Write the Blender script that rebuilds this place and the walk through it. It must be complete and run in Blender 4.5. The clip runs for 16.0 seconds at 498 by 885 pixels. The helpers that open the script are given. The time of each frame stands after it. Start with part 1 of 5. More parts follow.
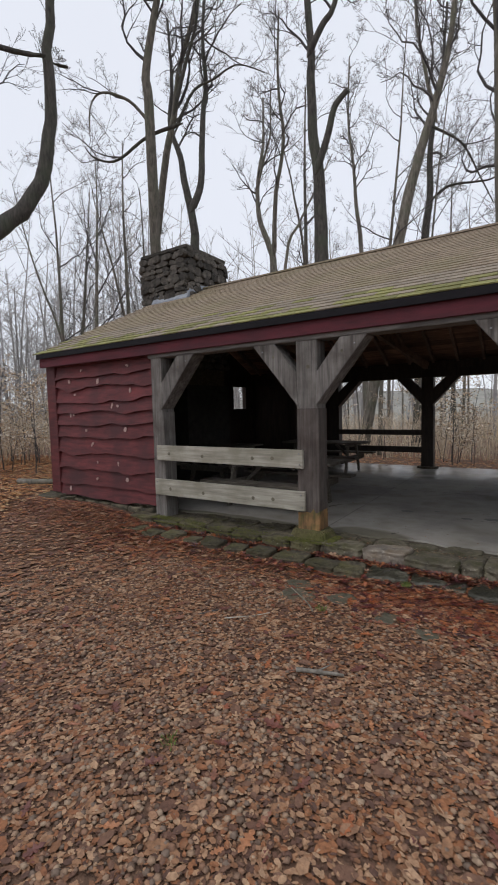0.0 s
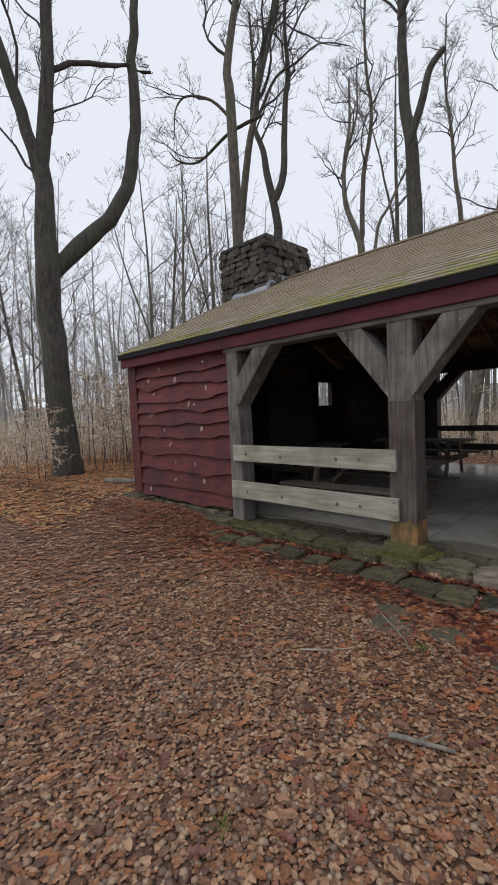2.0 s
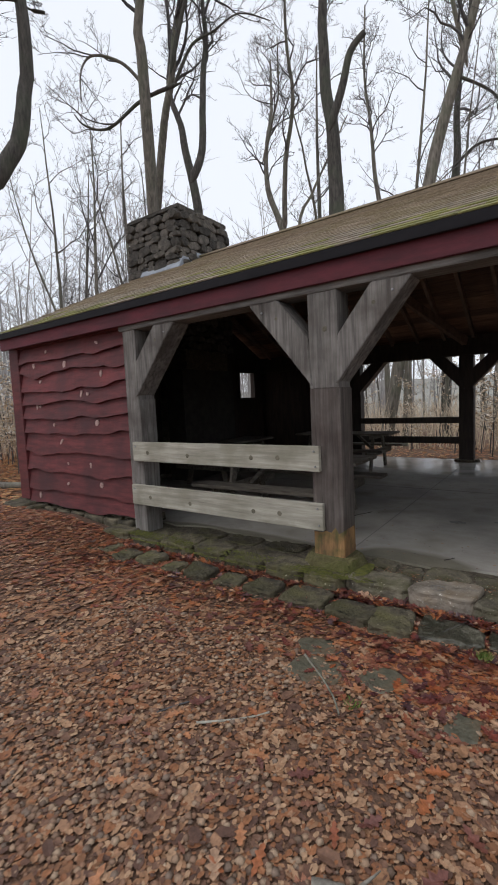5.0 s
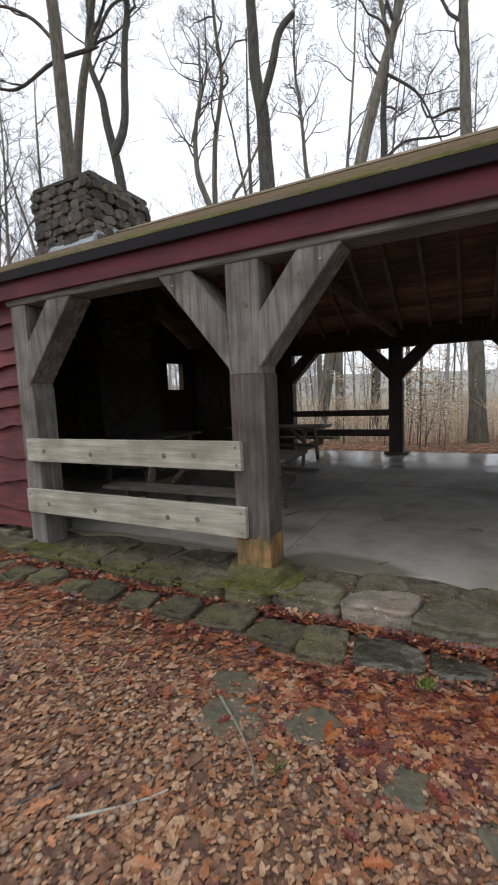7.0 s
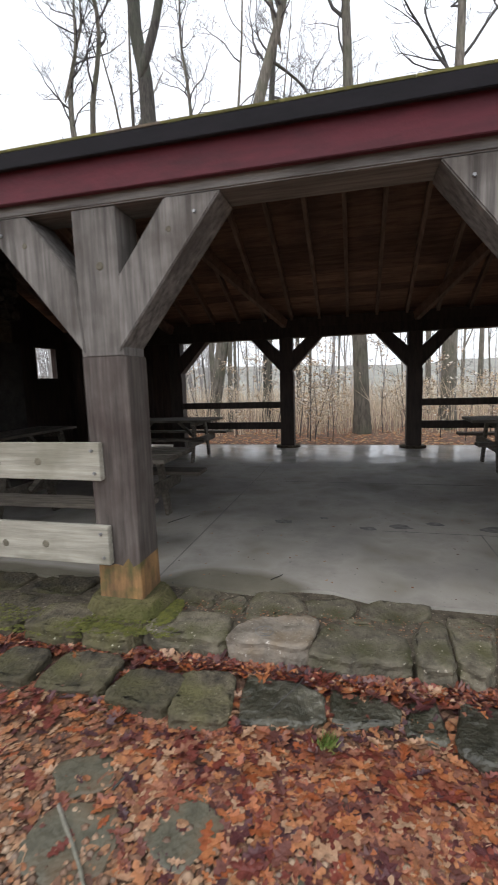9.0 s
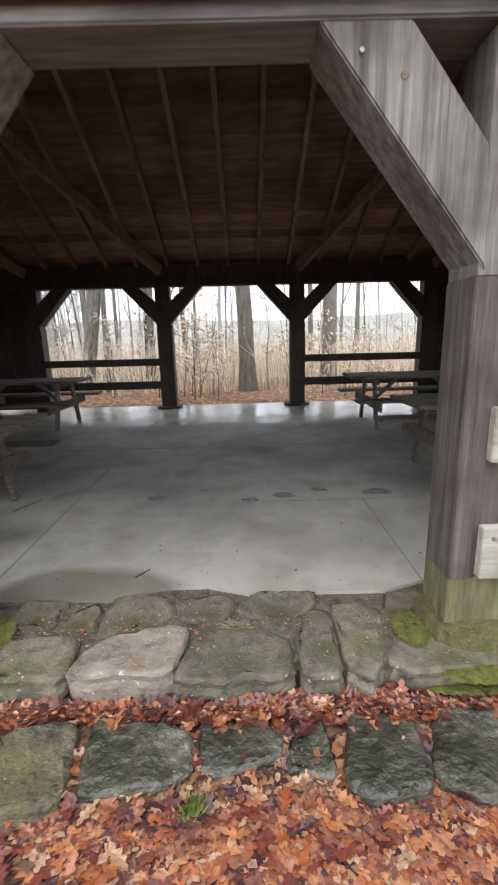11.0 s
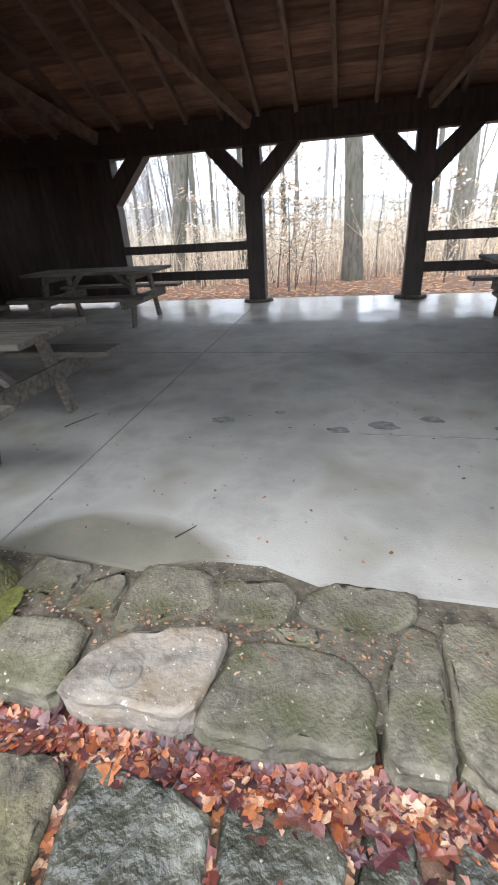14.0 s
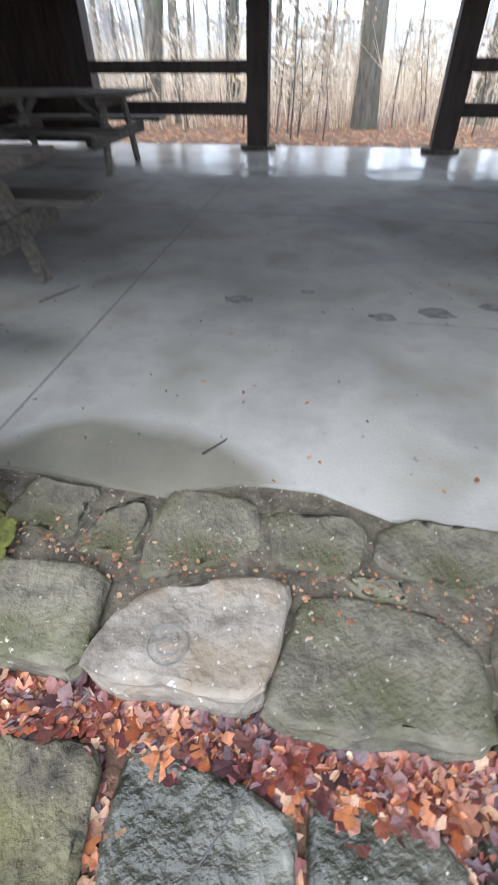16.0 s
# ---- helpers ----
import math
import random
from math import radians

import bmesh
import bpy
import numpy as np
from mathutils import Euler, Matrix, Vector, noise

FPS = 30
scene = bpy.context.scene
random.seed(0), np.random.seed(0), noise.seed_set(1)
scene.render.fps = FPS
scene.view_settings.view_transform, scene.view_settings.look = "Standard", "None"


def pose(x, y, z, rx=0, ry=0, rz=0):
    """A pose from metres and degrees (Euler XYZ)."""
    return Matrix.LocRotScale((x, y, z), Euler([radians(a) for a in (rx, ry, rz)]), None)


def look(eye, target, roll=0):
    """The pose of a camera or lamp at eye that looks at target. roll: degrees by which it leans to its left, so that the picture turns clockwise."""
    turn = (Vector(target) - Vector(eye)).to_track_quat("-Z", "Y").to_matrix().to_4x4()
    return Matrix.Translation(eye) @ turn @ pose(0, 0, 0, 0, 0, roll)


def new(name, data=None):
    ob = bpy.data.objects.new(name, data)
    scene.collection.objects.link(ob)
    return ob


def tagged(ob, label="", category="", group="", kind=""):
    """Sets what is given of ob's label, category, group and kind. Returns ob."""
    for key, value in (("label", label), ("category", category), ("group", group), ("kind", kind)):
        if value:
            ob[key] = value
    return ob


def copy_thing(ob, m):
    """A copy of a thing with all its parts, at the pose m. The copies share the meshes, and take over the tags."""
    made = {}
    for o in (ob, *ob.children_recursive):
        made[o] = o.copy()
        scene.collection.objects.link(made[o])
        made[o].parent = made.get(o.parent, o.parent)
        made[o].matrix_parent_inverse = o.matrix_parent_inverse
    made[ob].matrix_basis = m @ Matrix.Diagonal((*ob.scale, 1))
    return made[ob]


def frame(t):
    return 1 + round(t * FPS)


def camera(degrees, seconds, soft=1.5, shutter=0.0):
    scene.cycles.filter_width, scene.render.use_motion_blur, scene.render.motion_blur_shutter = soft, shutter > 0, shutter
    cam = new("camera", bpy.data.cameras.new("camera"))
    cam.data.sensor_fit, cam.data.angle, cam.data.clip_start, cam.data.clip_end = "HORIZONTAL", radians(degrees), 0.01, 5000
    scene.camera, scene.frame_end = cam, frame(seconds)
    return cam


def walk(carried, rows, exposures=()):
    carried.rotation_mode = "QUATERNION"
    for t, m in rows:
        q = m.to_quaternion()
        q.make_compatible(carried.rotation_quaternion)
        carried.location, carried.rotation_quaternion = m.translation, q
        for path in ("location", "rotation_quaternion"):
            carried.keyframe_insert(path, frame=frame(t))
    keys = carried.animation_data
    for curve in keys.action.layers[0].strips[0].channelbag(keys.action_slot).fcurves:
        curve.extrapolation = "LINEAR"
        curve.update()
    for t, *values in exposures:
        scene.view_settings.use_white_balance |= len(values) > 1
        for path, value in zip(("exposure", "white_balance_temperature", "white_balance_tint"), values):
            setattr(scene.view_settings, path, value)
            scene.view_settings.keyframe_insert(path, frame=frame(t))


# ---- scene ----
cam = camera(59.0, 16.0, soft=1.7, shutter=0.5)
PATH = [
    (0, (0.067, 0.07, 1.575), (-1.027, 1.738, 1.43), -1.4),
    (0.5, (0.009, 0.151, 1.553), (-1.172, 1.759, 1.409), -1.6),
    (1, (-0.072, 0.294, 1.532), (-1.37, 1.809, 1.391), -2.0),
    (1.5, (-0.153, 0.475, 1.532), (-1.528, 1.921, 1.399), -2.2),
    (2, (-0.193, 0.584, 1.541), (-1.596, 2.003, 1.403), -2.6),
    (2.5, (-0.255, 0.706, 1.525), (-1.642, 2.139, 1.381), -2.5),
    (3, (-0.323, 0.811, 1.506), (-1.675, 2.277, 1.352), -2.5),
    (3.5, (-0.441, 0.936, 1.506), (-1.721, 2.465, 1.353), -2.2),
    (5.8, (-0.609, 1.609, 1.473), (-1.7, 3.274, 1.277), -2.9),
    (6, (-0.618, 1.647, 1.477), (-1.683, 3.328, 1.276), -2.9),
    (6.5, (-0.647, 1.791, 1.454), (-1.625, 3.523, 1.246), -2.7),
    (7, (-0.735, 1.965, 1.428), (-1.647, 3.731, 1.212), -2.5),
    (7.5, (-0.803, 2.116, 1.437), (-1.577, 3.947, 1.217), -2.3),
    (8, (-0.845, 2.256, 1.431), (-1.453, 4.147, 1.196), -1.8),
    (8.5, (-0.858, 2.388, 1.415), (-1.412, 4.293, 1.164), -1.8),
    (9, (-0.831, 2.576, 1.407), (-1.304, 4.5, 1.136), -1.8),
    (9.5, (-0.785, 2.718, 1.433), (-1.166, 4.661, 1.147), -1.9),
    (10, (-0.745, 2.857, 1.433), (-0.998, 4.816, 1.122), -2.0),
    (10.2, (-0.733, 2.91, 1.425), (-0.932, 4.874, 1.101), -2.0),
    (12.3, (-0.735, 3.536, 1.347), (-0.553, 5.372, 0.576), -0.0),
    (12.5, (-0.735, 3.586, 1.335), (-0.583, 5.416, 0.543), -0.1),
    (13, (-0.712, 3.77, 1.293), (-0.716, 5.574, 0.43), -1.2),
    (13.5, (-0.687, 3.909, 1.293), (-0.9, 5.69, 0.409), -2.1),
    (14, (-0.678, 4.005, 1.296), (-1.099, 5.74, 0.393), -3.7),
    (14.5, (-0.701, 4.088, 1.274), (-1.17, 5.754, 0.272), -3.6),
    (15, (-0.751, 4.163, 1.241), (-1.185, 5.756, 0.113), -2.9),
    (15.5, (-0.865, 4.259, 1.205), (-1.285, 5.836, 0.049), -2.6),
    (16, (-1.036, 4.377, 1.12), (-1.308, 5.837, -0.22), -0.7),
]
EXPOSURES = [(0, -0.16, 6500, 15), (3.5, -0.12, 6500, 15), (6.5, 0.24, 6500, 13), (9, 0.64, 6500, 13), (10.2, 0.95, 6450, 13), (12.3, 1.88, 6300, 11), (14.5, 1.92, 5900, 12), (16, 1.86, 5750, 12)]
walk(cam, [(t, look(eye, target, roll)) for t, eye, target, roll in PATH], EXPOSURES)


# ---- light: an overcast winter sky ----
world = bpy.data.worlds.new("overcast_sky")
scene.world = world
world.use_nodes = True
wn, wl = world.node_tree.nodes, world.node_tree.links
sky = wn.new("ShaderNodeTexSky")
sky.sky_type, sky.sun_disc = "NISHITA", False
sky.sun_elevation, sky.sun_rotation = radians(40), radians(200)
sky_gain = wn.new("ShaderNodeMix")
sky_gain.data_type, sky_gain.blend_type = "RGBA", "MIX"
sky_gain.inputs["Factor"].default_value = 0.88
sky_gain.inputs["B"].default_value = (8.6, 9.2, 9.8, 1)
wl.new(sky.outputs[0], sky_gain.inputs["A"])
wl.new(sky_gain.outputs["Result"], wn["Background"].inputs["Color"])
wn["Background"].inputs["Strength"].default_value = 0.113
sun_data = bpy.data.lights.new("sun", "SUN")
sun_data.energy, sun_data.angle, sun_data.color = 0.6, radians(40), (1, 0.96, 0.9)
sun = new("sun", sun_data)
sun.matrix_world = look((0, 0, 40), (8, 14, 16))


# ---- materials ----
def material(name, dark, light, scale=(6, 6, 6), rough=0.8, bump=0.3, detail=8.0, fine=40.0, spread=0.0, stain=None, stain_scale=1.2, stain_amount=0.5, island=False, metal=0.0, specks=None, coords="Object", relief=0.01):
    """Two-scale noise colour, fine relief, optional stains and variation from piece to piece."""
    m = bpy.data.materials.new(name)
    m.use_nodes = True
    n, l = m.node_tree.nodes, m.node_tree.links
    b = n["Principled BSDF"]
    tc = n.new("ShaderNodeTexCoord")
    mp = n.new("ShaderNodeMapping")
    mp.inputs["Scale"].default_value = scale
    l.new(tc.outputs[coords], mp.inputs["Vector"])
    a = n.new("ShaderNodeTexNoise")
    a.inputs["Scale"].default_value, a.inputs["Detail"].default_value = 1.0, detail
    a.inputs["Roughness"].default_value = 0.65
    l.new(mp.outputs[0], a.inputs["Vector"])
    ramp = n.new("ShaderNodeValToRGB")
    ramp.color_ramp.elements[0].position, ramp.color_ramp.elements[1].position = 0.32, 0.68
    ramp.color_ramp.elements[0].color, ramp.color_ramp.elements[1].color = (*dark, 1), (*light, 1)
    l.new(a.outputs["Fac"], ramp.inputs["Fac"])
    colour = ramp.outputs["Color"]
    if stain:
        st = n.new("ShaderNodeTexNoise")
        st.inputs["Scale"].default_value, st.inputs["Detail"].default_value = stain_scale, 6
        l.new(tc.outputs[coords], st.inputs["Vector"])
        sr = n.new("ShaderNodeValToRGB")
        sr.color_ramp.elements[0].position, sr.color_ramp.elements[1].position = 0.45, 0.66
        sr.color_ramp.elements[0].color, sr.color_ramp.elements[1].color = (0, 0, 0, 1), (stain_amount,) * 3 + (1,)
        l.new(st.outputs["Fac"], sr.inputs["Fac"])
        mx = n.new("ShaderNodeMix")
        mx.data_type = "RGBA"
        mx.inputs["B"].default_value = (*stain, 1)
        l.new(sr.outputs["Color"], mx.inputs["Factor"])
        l.new(colour, mx.inputs["A"])
        colour = mx.outputs["Result"]
    if specks:
        sp = n.new("ShaderNodeTexNoise")
        sp.inputs["Scale"].default_value, sp.inputs["Detail"].default_value = specks[1], 3
        l.new(tc.outputs[coords], sp.inputs["Vector"])
        kr = n.new("ShaderNodeValToRGB")
        kr.color_ramp.elements[0].position, kr.color_ramp.elements[1].position = specks[2], specks[2] + 0.06
        l.new(sp.outputs["Fac"], kr.inputs["Fac"])
        km = n.new("ShaderNodeMix")
        km.data_type = "RGBA"
        km.inputs["B"].default_value = (*specks[0], 1)
        l.new(kr.outputs["Color"], km.inputs["Factor"])
        l.new(colour, km.inputs["A"])
        colour = km.outputs["Result"]
    if spread:
        hs = n.new("ShaderNodeHueSaturation")
        src = n.new("ShaderNodeNewGeometry").outputs["Random Per Island"] if island else n.new("ShaderNodeObjectInfo").outputs["Random"]
        mr = n.new("ShaderNodeMapRange")
        mr.inputs["To Min"].default_value, mr.inputs["To Max"].default_value = 1 - spread, 1 + spread
        l.new(src, mr.inputs["Value"])
        l.new(mr.outputs[0], hs.inputs["Value"])
        l.new(colour, hs.inputs["Color"])
        colour = hs.outputs["Color"]
    l.new(colour, b.inputs["Base Color"])
    b.inputs["Roughness"].default_value, b.inputs["Metallic"].default_value = rough, metal
    f = n.new("ShaderNodeTexNoise")
    f.inputs["Scale"].default_value, f.inputs["Detail"].default_value = fine, 4
    l.new(mp.outputs[0] if max(scale) > 12 else tc.outputs[coords], f.inputs["Vector"])
    if max(scale) > 12:
        f.inputs["Scale"].default_value = 1.5
    bp = n.new("ShaderNodeBump")
    bp.inputs["Strength"].default_value, bp.inputs["Distance"].default_value = bump, relief
    l.new(f.outputs["Fac"], bp.inputs["Height"])
    l.new(bp.outputs[0], b.inputs["Normal"])
    return m


def leaf_material(name, colours, rough=0.55, island=True, clear=0.0):
    """Leaves or chips, each its own colour out of a few."""
    m = material(name, (0.62, 0.6, 0.6), (1.25, 1.25, 1.25), (38, 38, 38), rough, 0.4)
    n, l = m.node_tree.nodes, m.node_tree.links
    b = n["Principled BSDF"]
    base = b.inputs["Base Color"].links[0].from_socket
    src = n.new("ShaderNodeNewGeometry").outputs["Random Per Island"] if island else n.new("ShaderNodeObjectInfo").outputs["Random"]
    r = n.new("ShaderNodeValToRGB")
    r.color_ramp.interpolation = "CONSTANT"
    for i, c in enumerate(colours):
        e = r.color_ramp.elements[i] if i < 2 else r.color_ramp.elements.new(0.99)
        e.position, e.color = i / len(colours), (*c, 1)
    l.new(src, r.inputs["Fac"])
    mx = n.new("ShaderNodeMix")
    mx.data_type, mx.blend_type = "RGBA", "MULTIPLY"
    mx.inputs["Factor"].default_value = 1
    l.new(base, mx.inputs["A"])
    l.new(r.outputs["Color"], mx.inputs["B"])
    l.new(mx.outputs["Result"], b.inputs["Base Color"])
    return m


GREY_X = material("weathered_timber_along_x", (0.1, 0.092, 0.084), (0.28, 0.265, 0.245), (2, 30, 30), 0.9, 0.5, spread=0.12, stain=(0.06, 0.052, 0.045), stain_amount=0.6)
GREY_Z = material("weathered_timber_upright", (0.062, 0.055, 0.05), (0.25, 0.232, 0.21), (26, 26, 1.4), 0.9, 0.7, detail=12, spread=0.15, stain=(0.055, 0.044, 0.036), stain_scale=2.6, stain_amount=0.75)
POST_LOW = material("brown_worn_timber", (0.034, 0.027, 0.023), (0.16, 0.135, 0.118), (24, 24, 1.4), 0.85, 0.7, detail=12, stain=(0.048, 0.03, 0.025), stain_scale=3, stain_amount=0.7)
ROT = material("rotten_orange_timber", (0.075, 0.045, 0.03), (0.4, 0.22, 0.085), (16, 16, 3), 0.85, 0.8, detail=12, stain=(0.075, 0.085, 0.025), stain_scale=8, stain_amount=0.8)
RAIL = material("pale_pine_board", (0.24, 0.225, 0.18), (0.46, 0.435, 0.36), (2, 26, 26), 0.9, 0.4, spread=0.08, stain=(0.17, 0.16, 0.11), stain_scale=2.4, stain_amount=0.65)
KNOT = material("dark_knot", (0.09, 0.08, 0.056), (0.2, 0.178, 0.13), (20, 20, 20), 0.9)
DARK_WOOD = material("dark_brown_timber", (0.028, 0.021, 0.018), (0.075, 0.055, 0.045), (18, 18, 3), 0.7, 0.4, spread=0.2)
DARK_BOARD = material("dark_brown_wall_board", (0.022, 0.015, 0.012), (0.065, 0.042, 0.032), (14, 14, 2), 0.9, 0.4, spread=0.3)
ROOF_BOARD = material("brown_roof_deck_board", (0.15, 0.075, 0.047), (0.36, 0.21, 0.135), (2, 16, 16), 0.75, 0.4, spread=0.45, island=True, stain=(0.085, 0.05, 0.04), stain_scale=1.6)
RAFTER = material("brown_rafter_timber", (0.15, 0.095, 0.07), (0.35, 0.24, 0.175), (20, 2, 8), 0.75, 0.4, spread=0.25)
RED = material("worn_barn_red_paint", (0.07, 0.012, 0.013), (0.175, 0.032, 0.033), (3, 8, 18), 0.7, 0.35, spread=0.2, stain=(0.055, 0.014, 0.016), stain_scale=2.5, stain_amount=0.7)
RED_TRIM = material("dark_red_trim_paint", (0.055, 0.004, 0.009), (0.13, 0.0115, 0.022), (2, 10, 10), 0.7, 0.25, stain=(0.05, 0.006, 0.013))
SCAR = material("bare_knot_scar", (0.3, 0.17, 0.15), (0.5, 0.36, 0.32), (20, 20, 20), 0.7)
# near black: shade beneath the shingle edge, put into a colour
EAVE_SHADE = material("eave_shade_black", (0.004, 0.0035, 0.005), (0.011, 0.009, 0.012), (3, 10, 10), 0.95, 0.2)
CONCRETE = material("worn_grey_concrete", (0.3, 0.281, 0.246), (0.47, 0.444, 0.396), (2.2, 2.2, 2.2), 0.72, 0.2, fine=90, detail=12, stain=(0.2, 0.19, 0.172), stain_scale=0.8, stain_amount=0.75, specks=((0.17, 0.162, 0.15), 22, 0.69))


def dampen(m, spots, band):
    """Damp stains with soft ragged rims (x, y, half width, half depth), and a rain-wet band from y on."""
    n, l = m.node_tree.nodes, m.node_tree.links
    b = n["Principled BSDF"]
    b.inputs["Specular IOR Level"].default_value = 0.3
    tc = n.new("ShaderNodeTexCoord").outputs["Object"]
    wave = n.new("ShaderNodeTexNoise")
    wave.inputs["Scale"].default_value, wave.inputs["Detail"].default_value = 2.2, 7
    l.new(tc, wave.inputs["Vector"])

    def calc(op, a, c, clamp=False):
        k = n.new("ShaderNodeMath")
        k.operation, k.use_clamp = op, clamp
        for i, v in enumerate((a, c)):
            if isinstance(v, (int, float)):
                k.inputs[i].default_value = v
            else:
                l.new(v, k.inputs[i])
        return k.outputs[0]

    ragged = calc("SUBTRACT", wave.outputs["Fac"], 0.5)
    damp = 0.0
    for x, y, w, d in spots:
        mp = n.new("ShaderNodeMapping")
        mp.inputs["Location"].default_value, mp.inputs["Scale"].default_value = (-x / w, -y / d, 0), (1 / w, 1 / d, 0)
        l.new(tc, mp.inputs["Vector"])
        g = n.new("ShaderNodeTexGradient")
        g.gradient_type = "SPHERICAL"
        l.new(mp.outputs[0], g.inputs["Vector"])
        damp = calc("MAXIMUM", damp, calc("MULTIPLY", calc("ADD", g.outputs["Fac"], calc("MULTIPLY", ragged, 0.75)), 5.0, True))
    xyz = n.new("ShaderNodeSeparateXYZ")
    l.new(tc, xyz.inputs[0])
    rim = calc("ADD", calc("SUBTRACT", xyz.outputs["Y"], band), calc("MULTIPLY", ragged, 2.6))
    wet = calc("MULTIPLY", rim, 1.1, True)
    mx = n.new("ShaderNodeMix")
    mx.data_type, mx.blend_type = "RGBA", "MULTIPLY"
    mx.inputs["B"].default_value = (0.4, 0.385, 0.3, 1)
    l.new(calc("MULTIPLY", damp, 0.85), mx.inputs["Factor"])
    l.new(b.inputs["Base Color"].links[0].from_socket, mx.inputs["A"])
    l.new(mx.outputs["Result"], b.inputs["Base Color"])
    l.new(wet, b.inputs["Coat Weight"])
    b.inputs["Coat Roughness"].default_value = 0.16


dampen(CONCRETE, ((-1.66, 5.26, 0.66, 0.42), (-3.6, 5.2, 1.6, 0.3)), 10.1)
STAIN = material("dark_floor_stain", (0.1, 0.098, 0.092), (0.27, 0.262, 0.245), (16, 16, 16), 0.8, 0.1)
JOINT = material("floor_joint", (0.16, 0.152, 0.14), (0.28, 0.27, 0.25), (9, 9, 9), 0.9)
STONE = material("lichened_step_stone", (0.055, 0.047, 0.031), (0.25, 0.218, 0.155), (9, 9, 9), 0.82, 0.9, fine=60, detail=14, spread=0.25, stain=(0.062, 0.06, 0.02), stain_scale=5, stain_amount=0.9, specks=((0.4, 0.36, 0.28), 50, 0.67), relief=0.012)
MOSSY_STONE = material("dark_mossy_step_stone", (0.022, 0.018, 0.012), (0.165, 0.138, 0.088), (9, 9, 9), 0.9, 1.0, fine=45, detail=14, spread=0.4, stain=(0.075, 0.072, 0.018), stain_scale=4, stain_amount=0.7, specks=((0.3, 0.28, 0.2), 50, 0.68), relief=0.02)
WET_STONE = material("wet_dark_step_stone", (0.012, 0.0115, 0.008), (0.2, 0.186, 0.138), (5, 10, 8), 0.36, 1.0, fine=26, detail=14, spread=0.3, stain=(0.022, 0.022, 0.013), stain_scale=3.2, stain_amount=0.95, specks=((0.36, 0.34, 0.27), 30, 0.7), relief=0.025)
WHITE_STONE = material("pale_step_stone", (0.1, 0.08, 0.058), (0.4, 0.35, 0.285), (6, 6, 9), 0.8, 0.8, fine=34, detail=14, stain=(0.15, 0.1, 0.05), stain_scale=6, stain_amount=0.75, specks=((0.5, 0.46, 0.4), 60, 0.66), relief=0.014)
SLATE = material("flat_slate", (0.065, 0.06, 0.04), (0.16, 0.148, 0.105), (9, 9, 9), 0.5, 0.6, detail=12, stain=(0.12, 0.08, 0.045), stain_scale=6, stain_amount=0.8)
CHIM = material("chimney_fieldstone", (0.032, 0.028, 0.024), (0.16, 0.14, 0.118), (8, 8, 8), 0.9, 0.9, fine=30, spread=0.5, detail=12, stain=(0.05, 0.05, 0.035), stain_scale=3, relief=0.03)
MORTAR = material("grimy_mortar", (0.045, 0.036, 0.025), (0.15, 0.126, 0.088), (16, 16, 16), 0.95, 1.0, fine=60, specks=((0.32, 0.27, 0.2), 60, 0.63), relief=0.02)
# hearth stone kept near black, the dimness of the room in its colour
HEARTH = material("room_shaded_stone", (0.02, 0.018, 0.016), (0.06, 0.055, 0.05), (6, 6, 6), 0.9, 0.6)
FLASH = material("grey_lead_flashing", (0.2, 0.22, 0.25), (0.36, 0.39, 0.43), (8, 8, 8), 0.45, 0.2, metal=0.3)
SHINGLE = material("tan_shingle", (0.18, 0.145, 0.11), (0.34, 0.28, 0.21), (22, 22, 22), 0.9, 0.5, fine=120, spread=0.16, stain=(0.2, 0.19, 0.085), stain_scale=0.9, stain_amount=0.5)
SHINGLE_I = material("tan_shingles", (0.19, 0.145, 0.1), (0.36, 0.285, 0.2), (22, 22, 22), 0.9, 0.5, fine=120, spread=0.1, island=True, stain=(0.22, 0.2, 0.09), stain_scale=0.9, stain_amount=0.35)
MOSS = material("green_moss", (0.04, 0.045, 0.008), (0.15, 0.15, 0.028), (25, 25, 25), 0.95, 0.9, fine=90)
MOSSY_PAD = material("mossy_mortar_pad", (0.065, 0.058, 0.02), (0.2, 0.175, 0.075), (9, 9, 9), 0.95, 1.0, fine=60, stain=(0.07, 0.074, 0.014), stain_scale=7, stain_amount=0.85, specks=((0.4, 0.36, 0.26), 30, 0.72), relief=0.03)
GREEN_FOOT = material("algae_green_timber", (0.06, 0.052, 0.03), (0.22, 0.2, 0.1), (18, 18, 2.5), 0.8, 0.7, detail=12, stain=(0.075, 0.09, 0.022), stain_scale=6)
EAVE_MOSS = material("mossy_eave_shingle", (0.12, 0.125, 0.04), (0.3, 0.28, 0.1), (18, 18, 18), 0.95, 0.8, fine=90, spread=0.25)
BARK = material("grey_brown_bark", (0.075, 0.066, 0.054), (0.26, 0.235, 0.195), (14, 14, 3), 0.95, 0.8, spread=0.3, stain=(0.14, 0.155, 0.1), stain_scale=1.5)
BARK_DARK = material("dark_wet_bark", (0.025, 0.022, 0.019), (0.1, 0.09, 0.076), (14, 14, 3), 0.9, 0.8, stain=(0.075, 0.09, 0.055), stain_scale=1.5)
TWIG = material("grey_twigs", (0.05, 0.047, 0.046), (0.135, 0.127, 0.122), (8, 8, 8), 0.9, 0.0, spread=0.25)
# bark and brush are lightened: distant haze is mixed into their colours
FAR_BARK = material("haze_paled_grey_bark", (0.3, 0.292, 0.285), (0.5, 0.48, 0.455), (3, 3, 1), 0.95, 0.0, spread=0.3, island=True)
